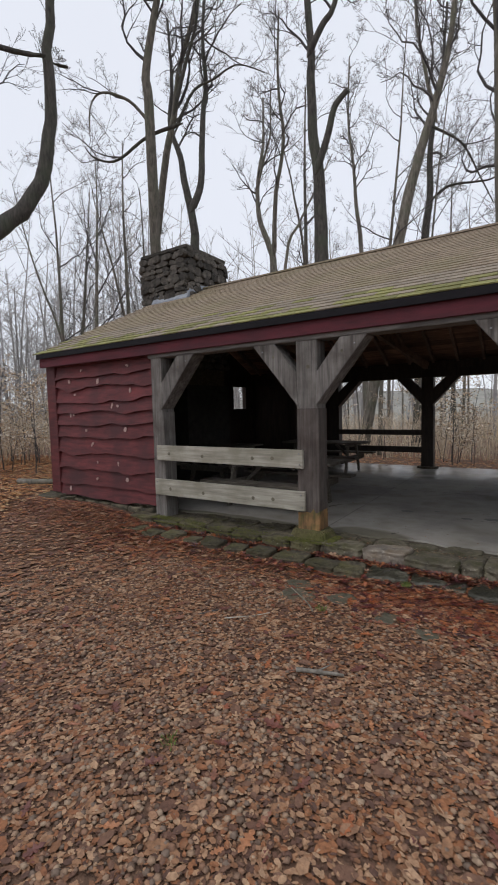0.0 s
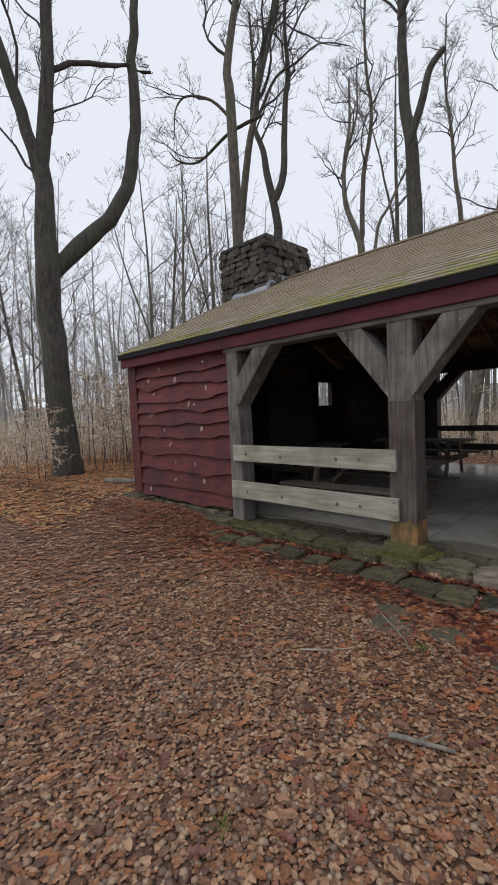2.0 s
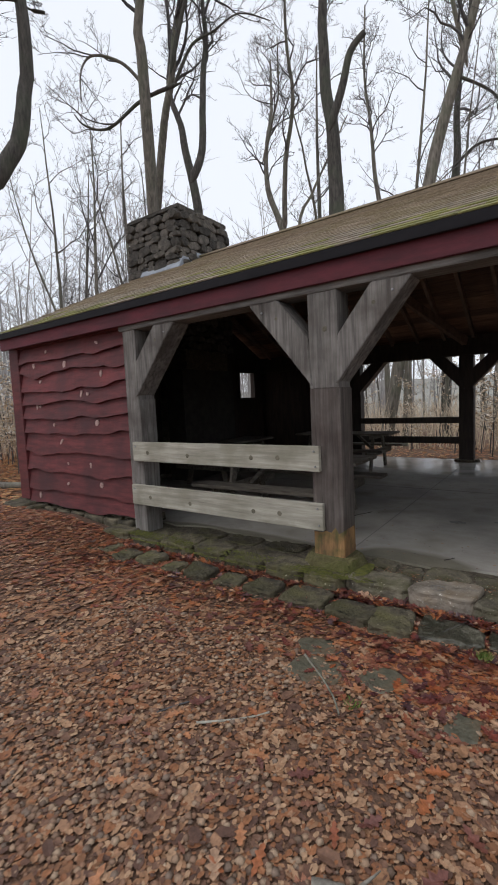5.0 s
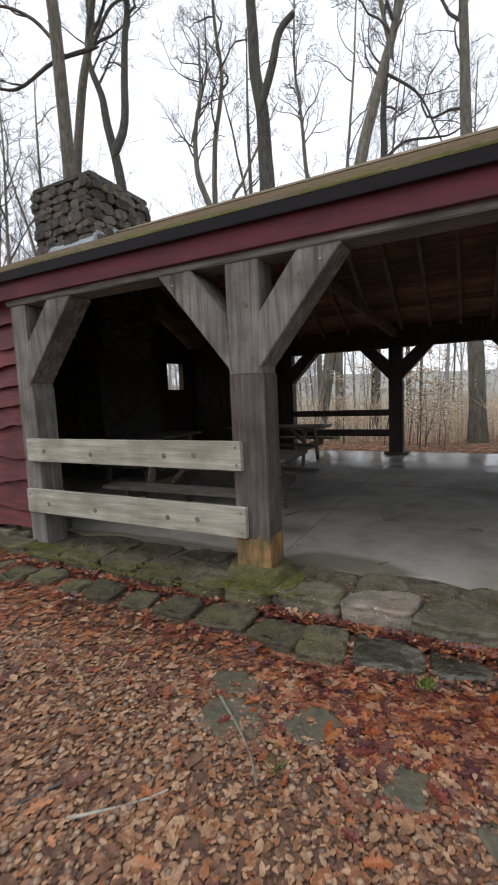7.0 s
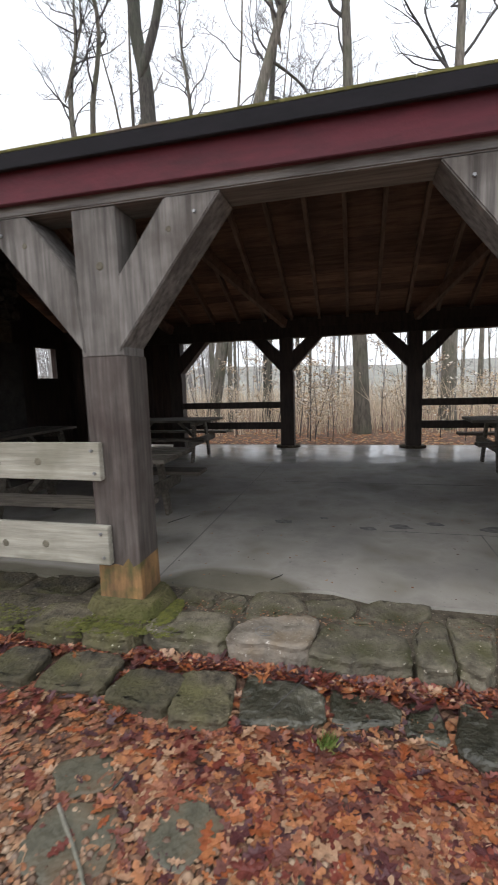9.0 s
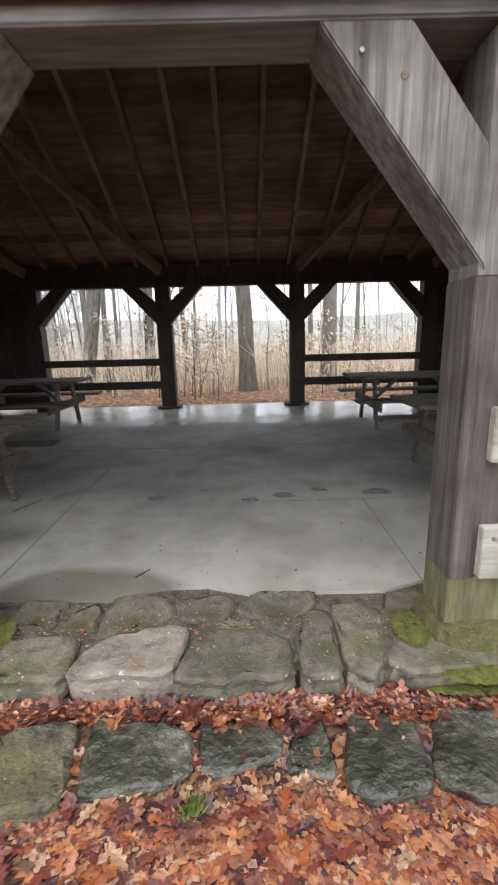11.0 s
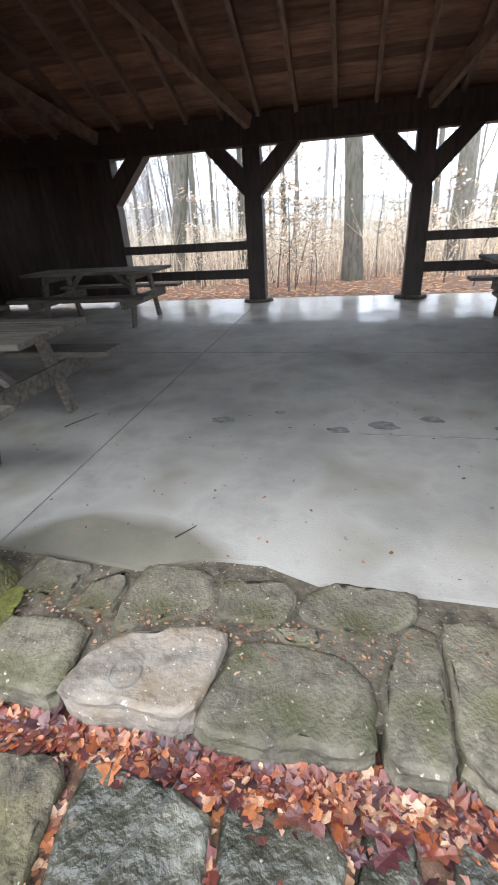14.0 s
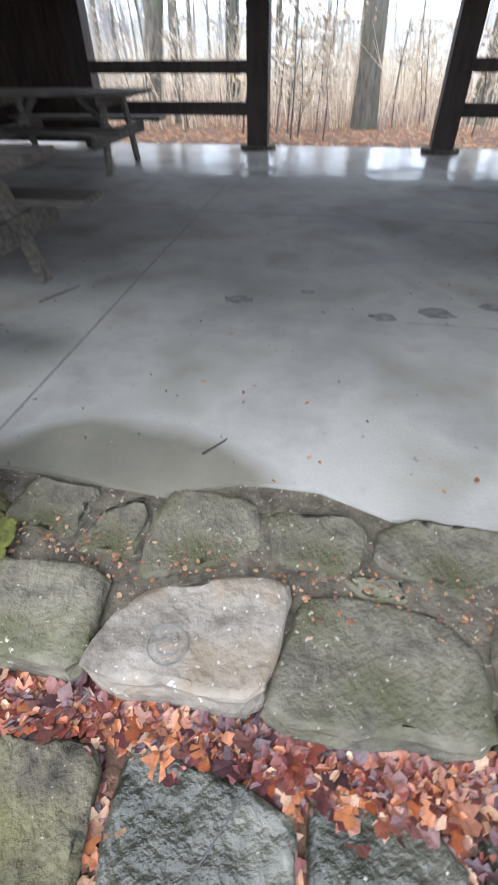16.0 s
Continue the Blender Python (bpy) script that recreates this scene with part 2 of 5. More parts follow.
BRUSH = material("haze_paled_tan_brush", (0.5, 0.4, 0.28), (0.76, 0.65, 0.49), (4, 4, 4), 0.9, 0.0, spread=0.3, island=True)
SOIL = material("brown_leaf_mould_soil", (0.08, 0.042, 0.026), (0.21, 0.118, 0.074), (14, 14, 14), 0.95, 1.0, fine=60, stain=(0.14, 0.088, 0.056), stain_scale=0.7, stain_amount=0.6, coords="Object", specks=((0.3, 0.17, 0.1), 30, 0.62), relief=0.03)
# hill tone raised too, in place of real haze
HILL = material("haze_paled_wooded_hill", (0.2, 0.195, 0.165), (0.33, 0.32, 0.275), (0.12, 0.12, 0.5), 1.0, 0.0)
TABLE = material("weathered_picnic_table_wood", (0.06, 0.05, 0.04), (0.2, 0.175, 0.14), (3, 26, 26), 0.85, 0.4, spread=0.15)
STEEL = material("dull_galvanised_steel", (0.2, 0.2, 0.2), (0.4, 0.4, 0.4), (20, 20, 20), 0.5, 0.1, metal=0.8)
LITTER = leaf_material("brown_litter", [(0.22, 0.1, 0.046), (0.3, 0.155, 0.078), (0.135, 0.064, 0.038), (0.38, 0.22, 0.122), (0.25, 0.1, 0.042), (0.18, 0.093, 0.056), (0.33, 0.18, 0.1), (0.11, 0.055, 0.036), (0.29, 0.12, 0.05), (0.42, 0.26, 0.15)], 0.75)
OAK = leaf_material("orange_oak_leaf", [(0.3, 0.085, 0.032), (0.15, 0.04, 0.03), (0.4, 0.15, 0.06), (0.09, 0.03, 0.03), (0.22, 0.075, 0.045), (0.42, 0.25, 0.15), (0.19, 0.05, 0.034), (0.07, 0.032, 0.034), (0.13, 0.052, 0.042), (0.26, 0.11, 0.066)], 0.34)
CARPET = leaf_material("bright_dry_leaf", [(0.5, 0.21, 0.07), (0.58, 0.31, 0.12), (0.42, 0.16, 0.055), (0.54, 0.36, 0.18), (0.34, 0.14, 0.06)], 0.7)
DRY_OAK = leaf_material("fresh_orange_oak_leaf", [(0.36, 0.12, 0.045), (0.27, 0.085, 0.04), (0.42, 0.18, 0.08), (0.18, 0.062, 0.042), (0.24, 0.1, 0.06), (0.42, 0.26, 0.16), (0.15, 0.056, 0.042), (0.32, 0.13, 0.07)], 0.5)
PALE_LEAF = leaf_material("pale_dry_leaf", [(0.7, 0.61, 0.48), (0.6, 0.48, 0.33), (0.78, 0.72, 0.62), (0.55, 0.38, 0.21), (0.68, 0.58, 0.45)])
PEBBLE = leaf_material("path_pebble", [(0.23, 0.14, 0.088), (0.33, 0.215, 0.135), (0.15, 0.095, 0.062), (0.37, 0.26, 0.17), (0.26, 0.14, 0.082), (0.2, 0.14, 0.1)], 0.7)
GRASS = leaf_material("green_blades", [(0.08, 0.14, 0.02), (0.14, 0.2, 0.04), (0.2, 0.2, 0.06)])


# ---- mesh helpers ----
def mesh_object(name, verts, faces, mat, parent=None, smooth=False):
    me = bpy.data.meshes.new(name)
    me.from_pydata([tuple(v) for v in verts], [], faces)
    me.materials.append(mat)
    if smooth:
        me.polygons.foreach_set("use_smooth", [True] * len(me.polygons))
    ob = new(name, me)
    ob.parent = parent
    return ob


def part(name, bm, mat, parent=None, label="", bevel=0.0):
    if bevel:
        bmesh.ops.bevel(bm, geom=bm.edges[:], offset=bevel, segments=2, affect="EDGES", clamp_overlap=True)
    bmesh.ops.recalc_face_normals(bm, faces=bm.faces)
    me = bpy.data.meshes.new(name)
    bm.to_mesh(me)
    bm.free()
    me.materials.append(mat)
    ob = new(name, me)
    ob.parent = parent
    if label:
        ob["label"] = label
    return ob


def empty(name, x=0, y=0, z=0):
    e = new(name)
    e.location = (x, y, z)
    e.empty_display_size = 0.1
    return e


def block(x0, x1, y0, y1, z0, z1, bm=None):
    bm = bm or bmesh.new()
    v = [bm.verts.new((x, y, z)) for z in (z0, z1) for y in (y0, y1) for x in (x0, x1)]
    for f in ((0, 1, 3, 2), (4, 6, 7, 5), (0, 4, 5, 1), (2, 3, 7, 6), (0, 2, 6, 4), (1, 5, 7, 3)):
        bm.faces.new([v[i] for i in f])
    return bm


def prism(outline, axis, a, b, bm=None):
    """An outline in the plane across axis ('x', 'y' or 'z'), drawn out from a to b."""
    bm = bm or bmesh.new()
    put = {"x": lambda p, c: (c, p[0], p[1]), "y": lambda p, c: (p[0], c, p[1]), "z": lambda p, c: (p[0], p[1], c)}[axis]
    lo, hi = [bm.verts.new(put(p, a)) for p in outline], [bm.verts.new(put(p, b)) for p in outline]
    n = len(outline)
    bm.faces.new(lo[::-1])
    bm.faces.new(hi)
    for i in range(n):
        bm.faces.new((lo[i], lo[(i + 1) % n], hi[(i + 1) % n], hi[i]))
    return bm


def timber(p, q, w, h, bm=None):
    """A squared timber from p to q, w wide across and h deep."""
    bm = bm or bmesh.new()
    p, q = Vector(p), Vector(q)
    d = (q - p).normalized()
    side = d.cross(Vector((0, 0, 1)))
    side = side.normalized() if side.length > 0.01 else Vector((1, 0, 0))
    up = side.cross(d)
    v = [bm.verts.new(c + side * sx * w / 2 + up * sz * h / 2) for c in (p, q) for sx, sz in ((-1, -1), (1, -1), (1, 1), (-1, 1))]
    for f in ((0, 3, 2, 1), (4, 5, 6, 7), (0, 1, 5, 4), (1, 2, 6, 5), (2, 3, 7, 6), (3, 0, 4, 7)):
        bm.faces.new([v[i] for i in f])
    return bm


# ---- the plan of the shelter ----
FRONT, BACK = 4.90, 12.06           # outer faces of the front and back posts
WEST, EAST = -7.61, 5.62            # outer faces of the end walls
POSTS = (-4.74, -2.255, 0.284, 2.80)
RIDGE_Y, RIDGE_Z, EAVE_Z, EAVE_Y = 8.45, 4.46, 2.70, 4.82
SLOPE = (RIDGE_Z - EAVE_Z) / (RIDGE_Y - EAVE_Y)
GROUND = -0.215


def ground_height(x, y):
    """Flat trodden path, rising a little to the step and by the west corner, falling away behind."""
    r = max(0.0, min(1.0, (y - 4.0) / 0.45))
    h = GROUND + 0.075 * r * r * (3 - 2 * r)
    if x < -4.5:
        h += 0.2 * min(1, (-4.5 - x) / 1.5) * max(0, min(1, (y - 2.6) / 2))
    if y > 12.2:
        h = -0.12 - max(0, y - 12.4) * 0.03
    h += 0.02 * noise.noise((x * 0.9, y * 0.9, 0)) + 0.01 * noise.noise((x * 3, y * 3, 4))
    far = max(0.0, math.hypot(x, y - 6) - 25)
    return h - 0.02 * min(far, 60) * (1 if y > 10 else 0.2)


# ground: one sheet, fine near the path, reaching the horizon
def axis_steps(lo, hi, fine_lo, fine_hi, step):
    out, v = [], fine_lo
    while v <= fine_hi:
        out.append(v)
        v += step
    a, s = fine_lo, step
    while a > lo:
        s *= 1.35
        a -= s
        out.insert(0, a)
    a, s = fine_hi, step
    while a < hi:
        s *= 1.35
        a += s
        out.append(a)
    return out


gx, gy = axis_steps(-900, 900, -9, 4, 0.12), axis_steps(-900, 1200, -1.5, 5.0, 0.12)
gv = [(x, y, ground_height(x, y) - (0.25 if WEST + 0.1 < x < EAST - 0.1 and 4.98 < y < 12.0 else 0)) for y in gy for x in gx]
gf = [(j * len(gx) + i, j * len(gx) + i + 1, (j + 1) * len(gx) + i + 1, (j + 1) * len(gx) + i) for j in range(len(gy) - 1) for i in range(len(gx) - 1)]
ground = mesh_object("ground", gv, gf, SOIL, smooth=True)
tagged(ground, "trodden brown forest soil strewn with litter", "ground", kind="structure")

# floor slab with a ragged front edge, and its joints
bm = bmesh.new()
edge = [(x / 4, 5.33 + 0.05 * math.sin(x * 1.1) + (0.03 if x % 3 else -0.02)) for x in range(-30, 23)]
prism([(WEST + 0.1, 5.3)] + edge + [(EAST - 0.1, 5.3), (EAST - 0.1, 12.22), (WEST + 0.1, 12.22)], "z", -0.3, 0.0, bm)
floor = tagged(part("floor", bm, CONCRETE), "worn grey concrete floor slab, wet along the back", "floor", kind="structure")
for jx, jy in ((-2.25, 12.2), (0.246, 6.7)):
    part("joint", block(jx - 0.004, jx + 0.004, 5.36, jy, -0.01, 0.003), JOINT, floor)
part("joint", block(WEST + 0.3, EAST - 0.3, 8.62, 8.628, -0.01, 0.003), JOINT, floor)
part("joint", block(-0.6, 2.6, 6.68, 6.686, -0.01, 0.003), JOINT, floor)
for sx, sy, sr in ((-0.43, 6.82, 0.16), (-0.72, 6.72, 0.12), (-1.54, 6.83, 0.13), (0.42, 6.85, 0.2), (-0.1, 6.95, 0.12), (-1.15, 7.0, 0.06)):
    pts = [(sx + sr * (0.65 + 0.5 * noise.noise((a, sx, 1))) * math.cos(a), sy + 0.7 * sr * (0.65 + 0.5 * noise.noise((a, sy, 3))) * math.sin(a)) for a in [k * math.tau / 18 for k in range(18)]]
    part("floor_stain", prism(pts, "z", -0.004, 0.0025), STAIN, floor)

# ---- timber frame ----
def bolt(x, y, z, parent):
    bm = bmesh.new()
    bmesh.ops.create_cone(bm, cap_ends=True, segments=10, radius1=0.011, radius2=0.008, depth=0.014, matrix=pose(x, y, z, 90))
    part("bolt", bm, STEEL, parent)


def knot(x, y, z, r, parent):
    bm = bmesh.new()
    bmesh.ops.create_cone(bm, cap_ends=True, segments=12, radius1=r, radius2=r * 0.7, depth=0.005, matrix=pose(x, y, z, 90))
    part("knot", bm, KNOT, parent)


def frame_post(x, y0, face, top, mat_high, mat_low, mat_brace, sides, foot=None, half=0.135):
    """A squared post with braces up to the beam. face: -1 looks to the front, +1 to the back."""
    post = empty("timber_post", x, y0, 0)
    yy = lambda a, b: sorted((face * a, face * b))
    w = half
    part("shaft", block(-w, w, *yy(0.0, -0.247), 1.5835, top), mat_high, post, bevel=0.003)
    part("lower_shaft", block(-w - 0.004, w + 0.012, *yy(0.0, -0.25), 0.3 if foot else -0.02, 1.583), mat_low, post, bevel=0.005)
    if foot:
        bm = prism([(-w - 0.006, 0.085), (w + 0.016, 0.085), (w + 0.012, 0.34), (0.1, 0.302), (0.07, 0.37), (0.03, 0.305), (-0.02, 0.325), (-0.06, 0.3), (-w - 0.004, 0.31)], "y", *yy(0.002, -0.252))
        part("rotten_foot", bm, foot, post, "rotten discoloured post foot", bevel=0.004)
        pts = [((0.36 if x < -1 else 0.26) * (1 + 0.12 * noise.noise((k, x, 7))) * (abs(math.cos(k * math.tau / 16)) ** 0.6) * math.copysign(1, math.cos(k * math.tau / 16)), 0.13 + 0.27 * (abs(math.sin(k * math.tau / 16)) ** 0.6) * math.copysign(1, math.sin(k * math.tau / 16))) for k in range(16)]
        bm = prism(pts, "z", -0.15, 0.1)
        for v in bm.verts:
            if v.co.z > 0:
                v.co.x, v.co.y = v.co.x * 0.62, 0.13 + (v.co.y - 0.13) * 0.62
        part("mossy_pad", bm, MOSSY_PAD, post, "mossy mortar pad under the post", bevel=0.02)
    for s in sides:
        out = [(s * (w - 0.025), 1.60), (s * 0.745, top), (s * 0.43, top), (s * (w + 0.004), 2.02)]
        part("brace", prism(out, "y", *yy(0.012, -0.25)), mat_brace, post, bevel=0.007)
        if face < 0:
            bolt(s * 0.6, -0.016, top - 0.09, post)
            knot(s * 0.45, -0.0125, top - 0.16, 0.018, post)
    return post


TOP_F, TOP_B = 2.39, 2.29
for i, px in enumerate(POSTS):
    p = frame_post(px, FRONT, -1, TOP_F, GREY_Z, POST_LOW if i else GREY_Z, GREY_Z, ((1,), (-1, 1), (-1, 1), (-1,))[i], foot=(None, ROT, GREEN_FOOT, None)[i], half=(0.105, 0.135, 0.135, 0.105)[i])
    tagged(p, "weathered grey timber post with diagonal braces" + (" and rotten mossy foot" if i in (1, 2) else ""), "post", "front posts")
    if i == 1:
        knot(0.02, -0.002, 2.08, 0.025, p)
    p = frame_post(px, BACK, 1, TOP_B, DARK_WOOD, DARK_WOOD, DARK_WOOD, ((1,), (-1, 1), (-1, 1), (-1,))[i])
    tagged(p, "dark timber post with diagonal braces at the open back", "post", "back posts")
    if i in (1, 2):
        pts = [(0.26 * (1 + 0.15 * noise.noise((k, i, 7))) * math.cos(k * math.tau / 12), -0.14 + 0.22 * math.sin(k * math.tau / 12)) for k in range(12)]
        part("footing", prism(pts, "z", -0.1, 0.05), MORTAR, p, "dark lump of footing", bevel=0.015)

beam = empty("front_beam", -1.0, FRONT + 0.13, TOP_F)
part("timber", block(-3.9, 3.9, -0.145, 0.11, 0.003, 0.105), GREY_X, beam, bevel=0.008)
part("upper_timber", block(-6.5, 6.5, -0.11, 0.13, 0.108, 0.3), DARK_WOOD, beam)
tagged(beam, "long weathered grey timber beam on the front posts", "beam")
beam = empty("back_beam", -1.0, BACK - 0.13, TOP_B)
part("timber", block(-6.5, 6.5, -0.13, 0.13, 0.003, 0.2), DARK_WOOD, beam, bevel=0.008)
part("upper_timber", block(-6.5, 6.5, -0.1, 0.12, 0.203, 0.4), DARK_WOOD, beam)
tagged(beam, "long dark timber beam on the back posts", "beam")

# fascia boards; the black strip above the front one stands for the eave's shade
fascia = empty("fascia", -1.0, FRONT, 2.5)
part("red_board", block(-6.64, 6.64, -0.065, -0.025, -0.055, 0.128), RED_TRIM, fascia, bevel=0.004)
part("eave_shade_strip", block(-6.66, 6.66, -0.115, -0.085, 0.1, 0.184), EAVE_SHADE, fascia, bevel=0.004)
tagged(fascia, "dark red painted fascia under a black strip drawn for the eave's shade", "trim", kind="structure")
fascia = empty("fascia", -1.0, BACK, 2.5)
part("red_board", block(-6.64, 6.64, 0.025, 0.065, 0.0, 0.22), RED_TRIM, fascia)
tagged(fascia, "dark red painted fascia at the back", "trim", kind="structure")


# rails between posts
def rail_pair(x0, x1, y, heights, mat, label, group, bolts=False):
    r = empty("rail_fence", (x0 + x1) / 2, y, 0)
    for z0, z1, a, b in heights:
        h = (x1 - x0) / 2
        bm = prism([(-h + a, z0), (h + b, z0 - 0.006), (h + b, z1 - 0.004), (-h + a, z1)], "y", -0.045, 0.0)
        bd = part("board", bm, mat, r, bevel=0.004)
        if bolts:
            for bx, bz in ((h + b - 0.05, z1 - 0.05), (h + b - 0.04, z0 + 0.04), (-h + a + 0.05, z1 - 0.05)):
                bolt(bx, -0.05, bz, r)
            for kx in (-0.75, -0.25, 0.42, 0.66):
                knot(kx * h, -0.046, z0 + 0.12 + 0.04 * math.sin(kx * 9), 0.027, r)
    return tagged(r, label, "fence", group)


rail_pair(-4.80, -2.30, FRONT - 0.005, ((0.86, 1.085, 0.06, 0), (0.335, 0.575, 0, 0.02)), RAIL, "pale pine rail boards bolted across the bay", "front rails", True)
rail_pair(0.25, 2.85, FRONT - 0.005, ((0.86, 1.085, 0, 0), (0.335, 0.575, 0, 0)), RAIL, "pale pine rail boards bolted across the bay", "front rails", True)
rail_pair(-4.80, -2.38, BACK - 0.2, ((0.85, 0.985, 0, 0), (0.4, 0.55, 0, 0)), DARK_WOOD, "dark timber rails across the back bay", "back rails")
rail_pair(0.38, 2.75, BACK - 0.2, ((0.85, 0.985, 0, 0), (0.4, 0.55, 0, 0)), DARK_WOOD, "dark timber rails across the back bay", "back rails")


# ---- walls ----
def wavy_siding(x0, x1, y, z0, z1, face, wall, seed):
    """Lapped boards with live, wavy lower edges."""
    rnd = random.Random(seed)
    n, z = 10, z1
    cuts = [z1]
    for k in range(n):
        cuts.append(cuts[-1] - (z1 - z0) / n * rnd.uniform(0.75, 1.25))
    k = (z1 - z0) / (cuts[0] - cuts[-1])
    cuts = [z1 - (z1 - c) * k for c in cuts]
    for i in range(n):
        hi, lo = cuts[i] + 0.03, cuts[i + 1]
        m = 30
        ph, amp = rnd.uniform(0, 9), rnd.uniform(0.03, 0.06)
        verts, faces = [], []
        for j in range(m + 1):
            x = x0 + (x1 - x0) * j / m
            wave = amp * (noise.noise((x * 1.9, ph, 0)) * 1.7 + 0.5 * noise.noise((x * 5, ph, 3)))
            bow = 0.006 * noise.noise((x * 2.5, ph, 8))
            top_y, bot_y = y, y + face * (0.058 + bow)
            verts += [(x, top_y, hi), (x, bot_y, lo + wave), (x, bot_y - face * 0.028, lo + wave - 0.004), (x, y - face * 0.012, hi)]
            if j:
                o = (j - 1) * 4
                for q in range(4):
                    f = (o + q, o + (q + 1) % 4, o + 4 + (q + 1) % 4, o + 4 + q)
                    faces.append(f if face < 0 else f[::-1])
        b = mesh_object("board", verts, faces, RED, wall)
        for c in range(rnd.choice((1, 2, 2, 3))):
            sx, sz = rnd.uniform(x0 + 0.2, x1 - 0.2), (hi + lo) / 2 + rnd.uniform(-0.03, 0.05)
            r1, r2, ang = rnd.uniform(0.012, 0.035), rnd.uniform(0.018, 0.06), rnd.uniform(-0.5, 0.8)
            t = (hi - sz) / (hi - lo)
            yy = y + face * (0.058 * t + 0.006)
            pts = [(sx + r1 * math.cos(a) * math.cos(ang) + r2 * math.sin(a) * math.sin(ang), sz - r1 * math.cos(a) * math.sin(ang) + r2 * math.sin(a) * math.cos(ang)) for a in [q * math.tau / 10 for q in range(10)]]
            part("knot_scar", prism(pts, "y", yy - 0.008, yy + 0.008), SCAR, wall)


def long_wall(name, x0, x1, outer, face, seed, label):
    w = empty(name, 0, 0, 0)
    inner = outer - face * 0.1
    a, b = sorted((outer - face * 0.04, inner))
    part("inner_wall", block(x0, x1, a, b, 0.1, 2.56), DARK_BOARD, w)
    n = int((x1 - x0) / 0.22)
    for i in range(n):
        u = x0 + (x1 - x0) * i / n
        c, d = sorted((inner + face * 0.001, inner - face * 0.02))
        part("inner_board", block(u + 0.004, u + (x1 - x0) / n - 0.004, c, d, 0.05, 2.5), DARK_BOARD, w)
    corner = x0 if abs(x0 - WEST) < 0.01 else x1 - 0.26
    s0, s1 = (x0 + 0.26, x1) if corner == x0 else (x0, x1 - 0.26)
    c, d = sorted((outer - face * 0.035, outer + face * 0.03))
    part("corner_board", block(corner, corner + 0.26, c, d, 0.14, 2.62), RED, w, bevel=0.006)
    part("head_board", block(s0, s1, c, d - 0.004 if face > 0 else d, 2.44, 2.52), RED, w)
    wavy_siding(s0, s1, outer - face * 0.03, 0.12, 2.44, face, w, seed)
    return tagged(w, label, "wall", kind="structure")


long_wall("wall_front_west", WEST, POSTS[0] - 0.14, FRONT + 0.07, -1, 4, "barn-red lapped boards with wavy natural edges")
long_wall("wall_front_east", POSTS[3] + 0.14, EAST, FRONT + 0.07, -1, 8, "barn-red lapped boards with wavy natural edges")
long_wall("wall_back_west", WEST, POSTS[0] - 0.14, BACK - 0.07, 1, 5, "dark boarded inside of the back wall")
long_wall("wall_back_east", POSTS[3] + 0.14, EAST, BACK - 0.07, 1, 6, "dark boarded inside of the back wall")


def gable_wall(name, x0, x1, hole):
    w = empty(name)
    roofline = lambda y: RIDGE_Z - 0.12 - SLOPE * abs(y - RIDGE_Y)
    bays = [(FRONT + 0.18, 10.8), (10.8, 11.45), (11.45, BACK - 0.18)] if hole else [(FRONT + 0.18, BACK - 0.18)]
    for y0, y1 in bays:
        ys = [y0] + ([RIDGE_Y] if y0 < RIDGE_Y < y1 else []) + [y1]
        if hole and y0 == 10.8:
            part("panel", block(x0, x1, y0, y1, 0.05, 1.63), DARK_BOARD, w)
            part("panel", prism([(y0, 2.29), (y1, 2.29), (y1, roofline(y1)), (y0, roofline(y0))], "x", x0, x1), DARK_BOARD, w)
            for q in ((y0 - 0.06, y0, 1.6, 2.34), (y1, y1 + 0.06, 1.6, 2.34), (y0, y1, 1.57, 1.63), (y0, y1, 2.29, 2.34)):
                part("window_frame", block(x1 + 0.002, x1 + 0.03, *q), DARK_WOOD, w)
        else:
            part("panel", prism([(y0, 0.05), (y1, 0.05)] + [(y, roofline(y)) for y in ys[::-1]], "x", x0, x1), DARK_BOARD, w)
    return tagged(w, "dark boarded gable wall" + (" with a small square opening" if hole else ""), "wall", kind="structure")


gable_wall("wall_west", WEST + 0.01, WEST + 0.11, True)
gable_wall("wall_east", EAST - 0.11, EAST - 0.01, False)


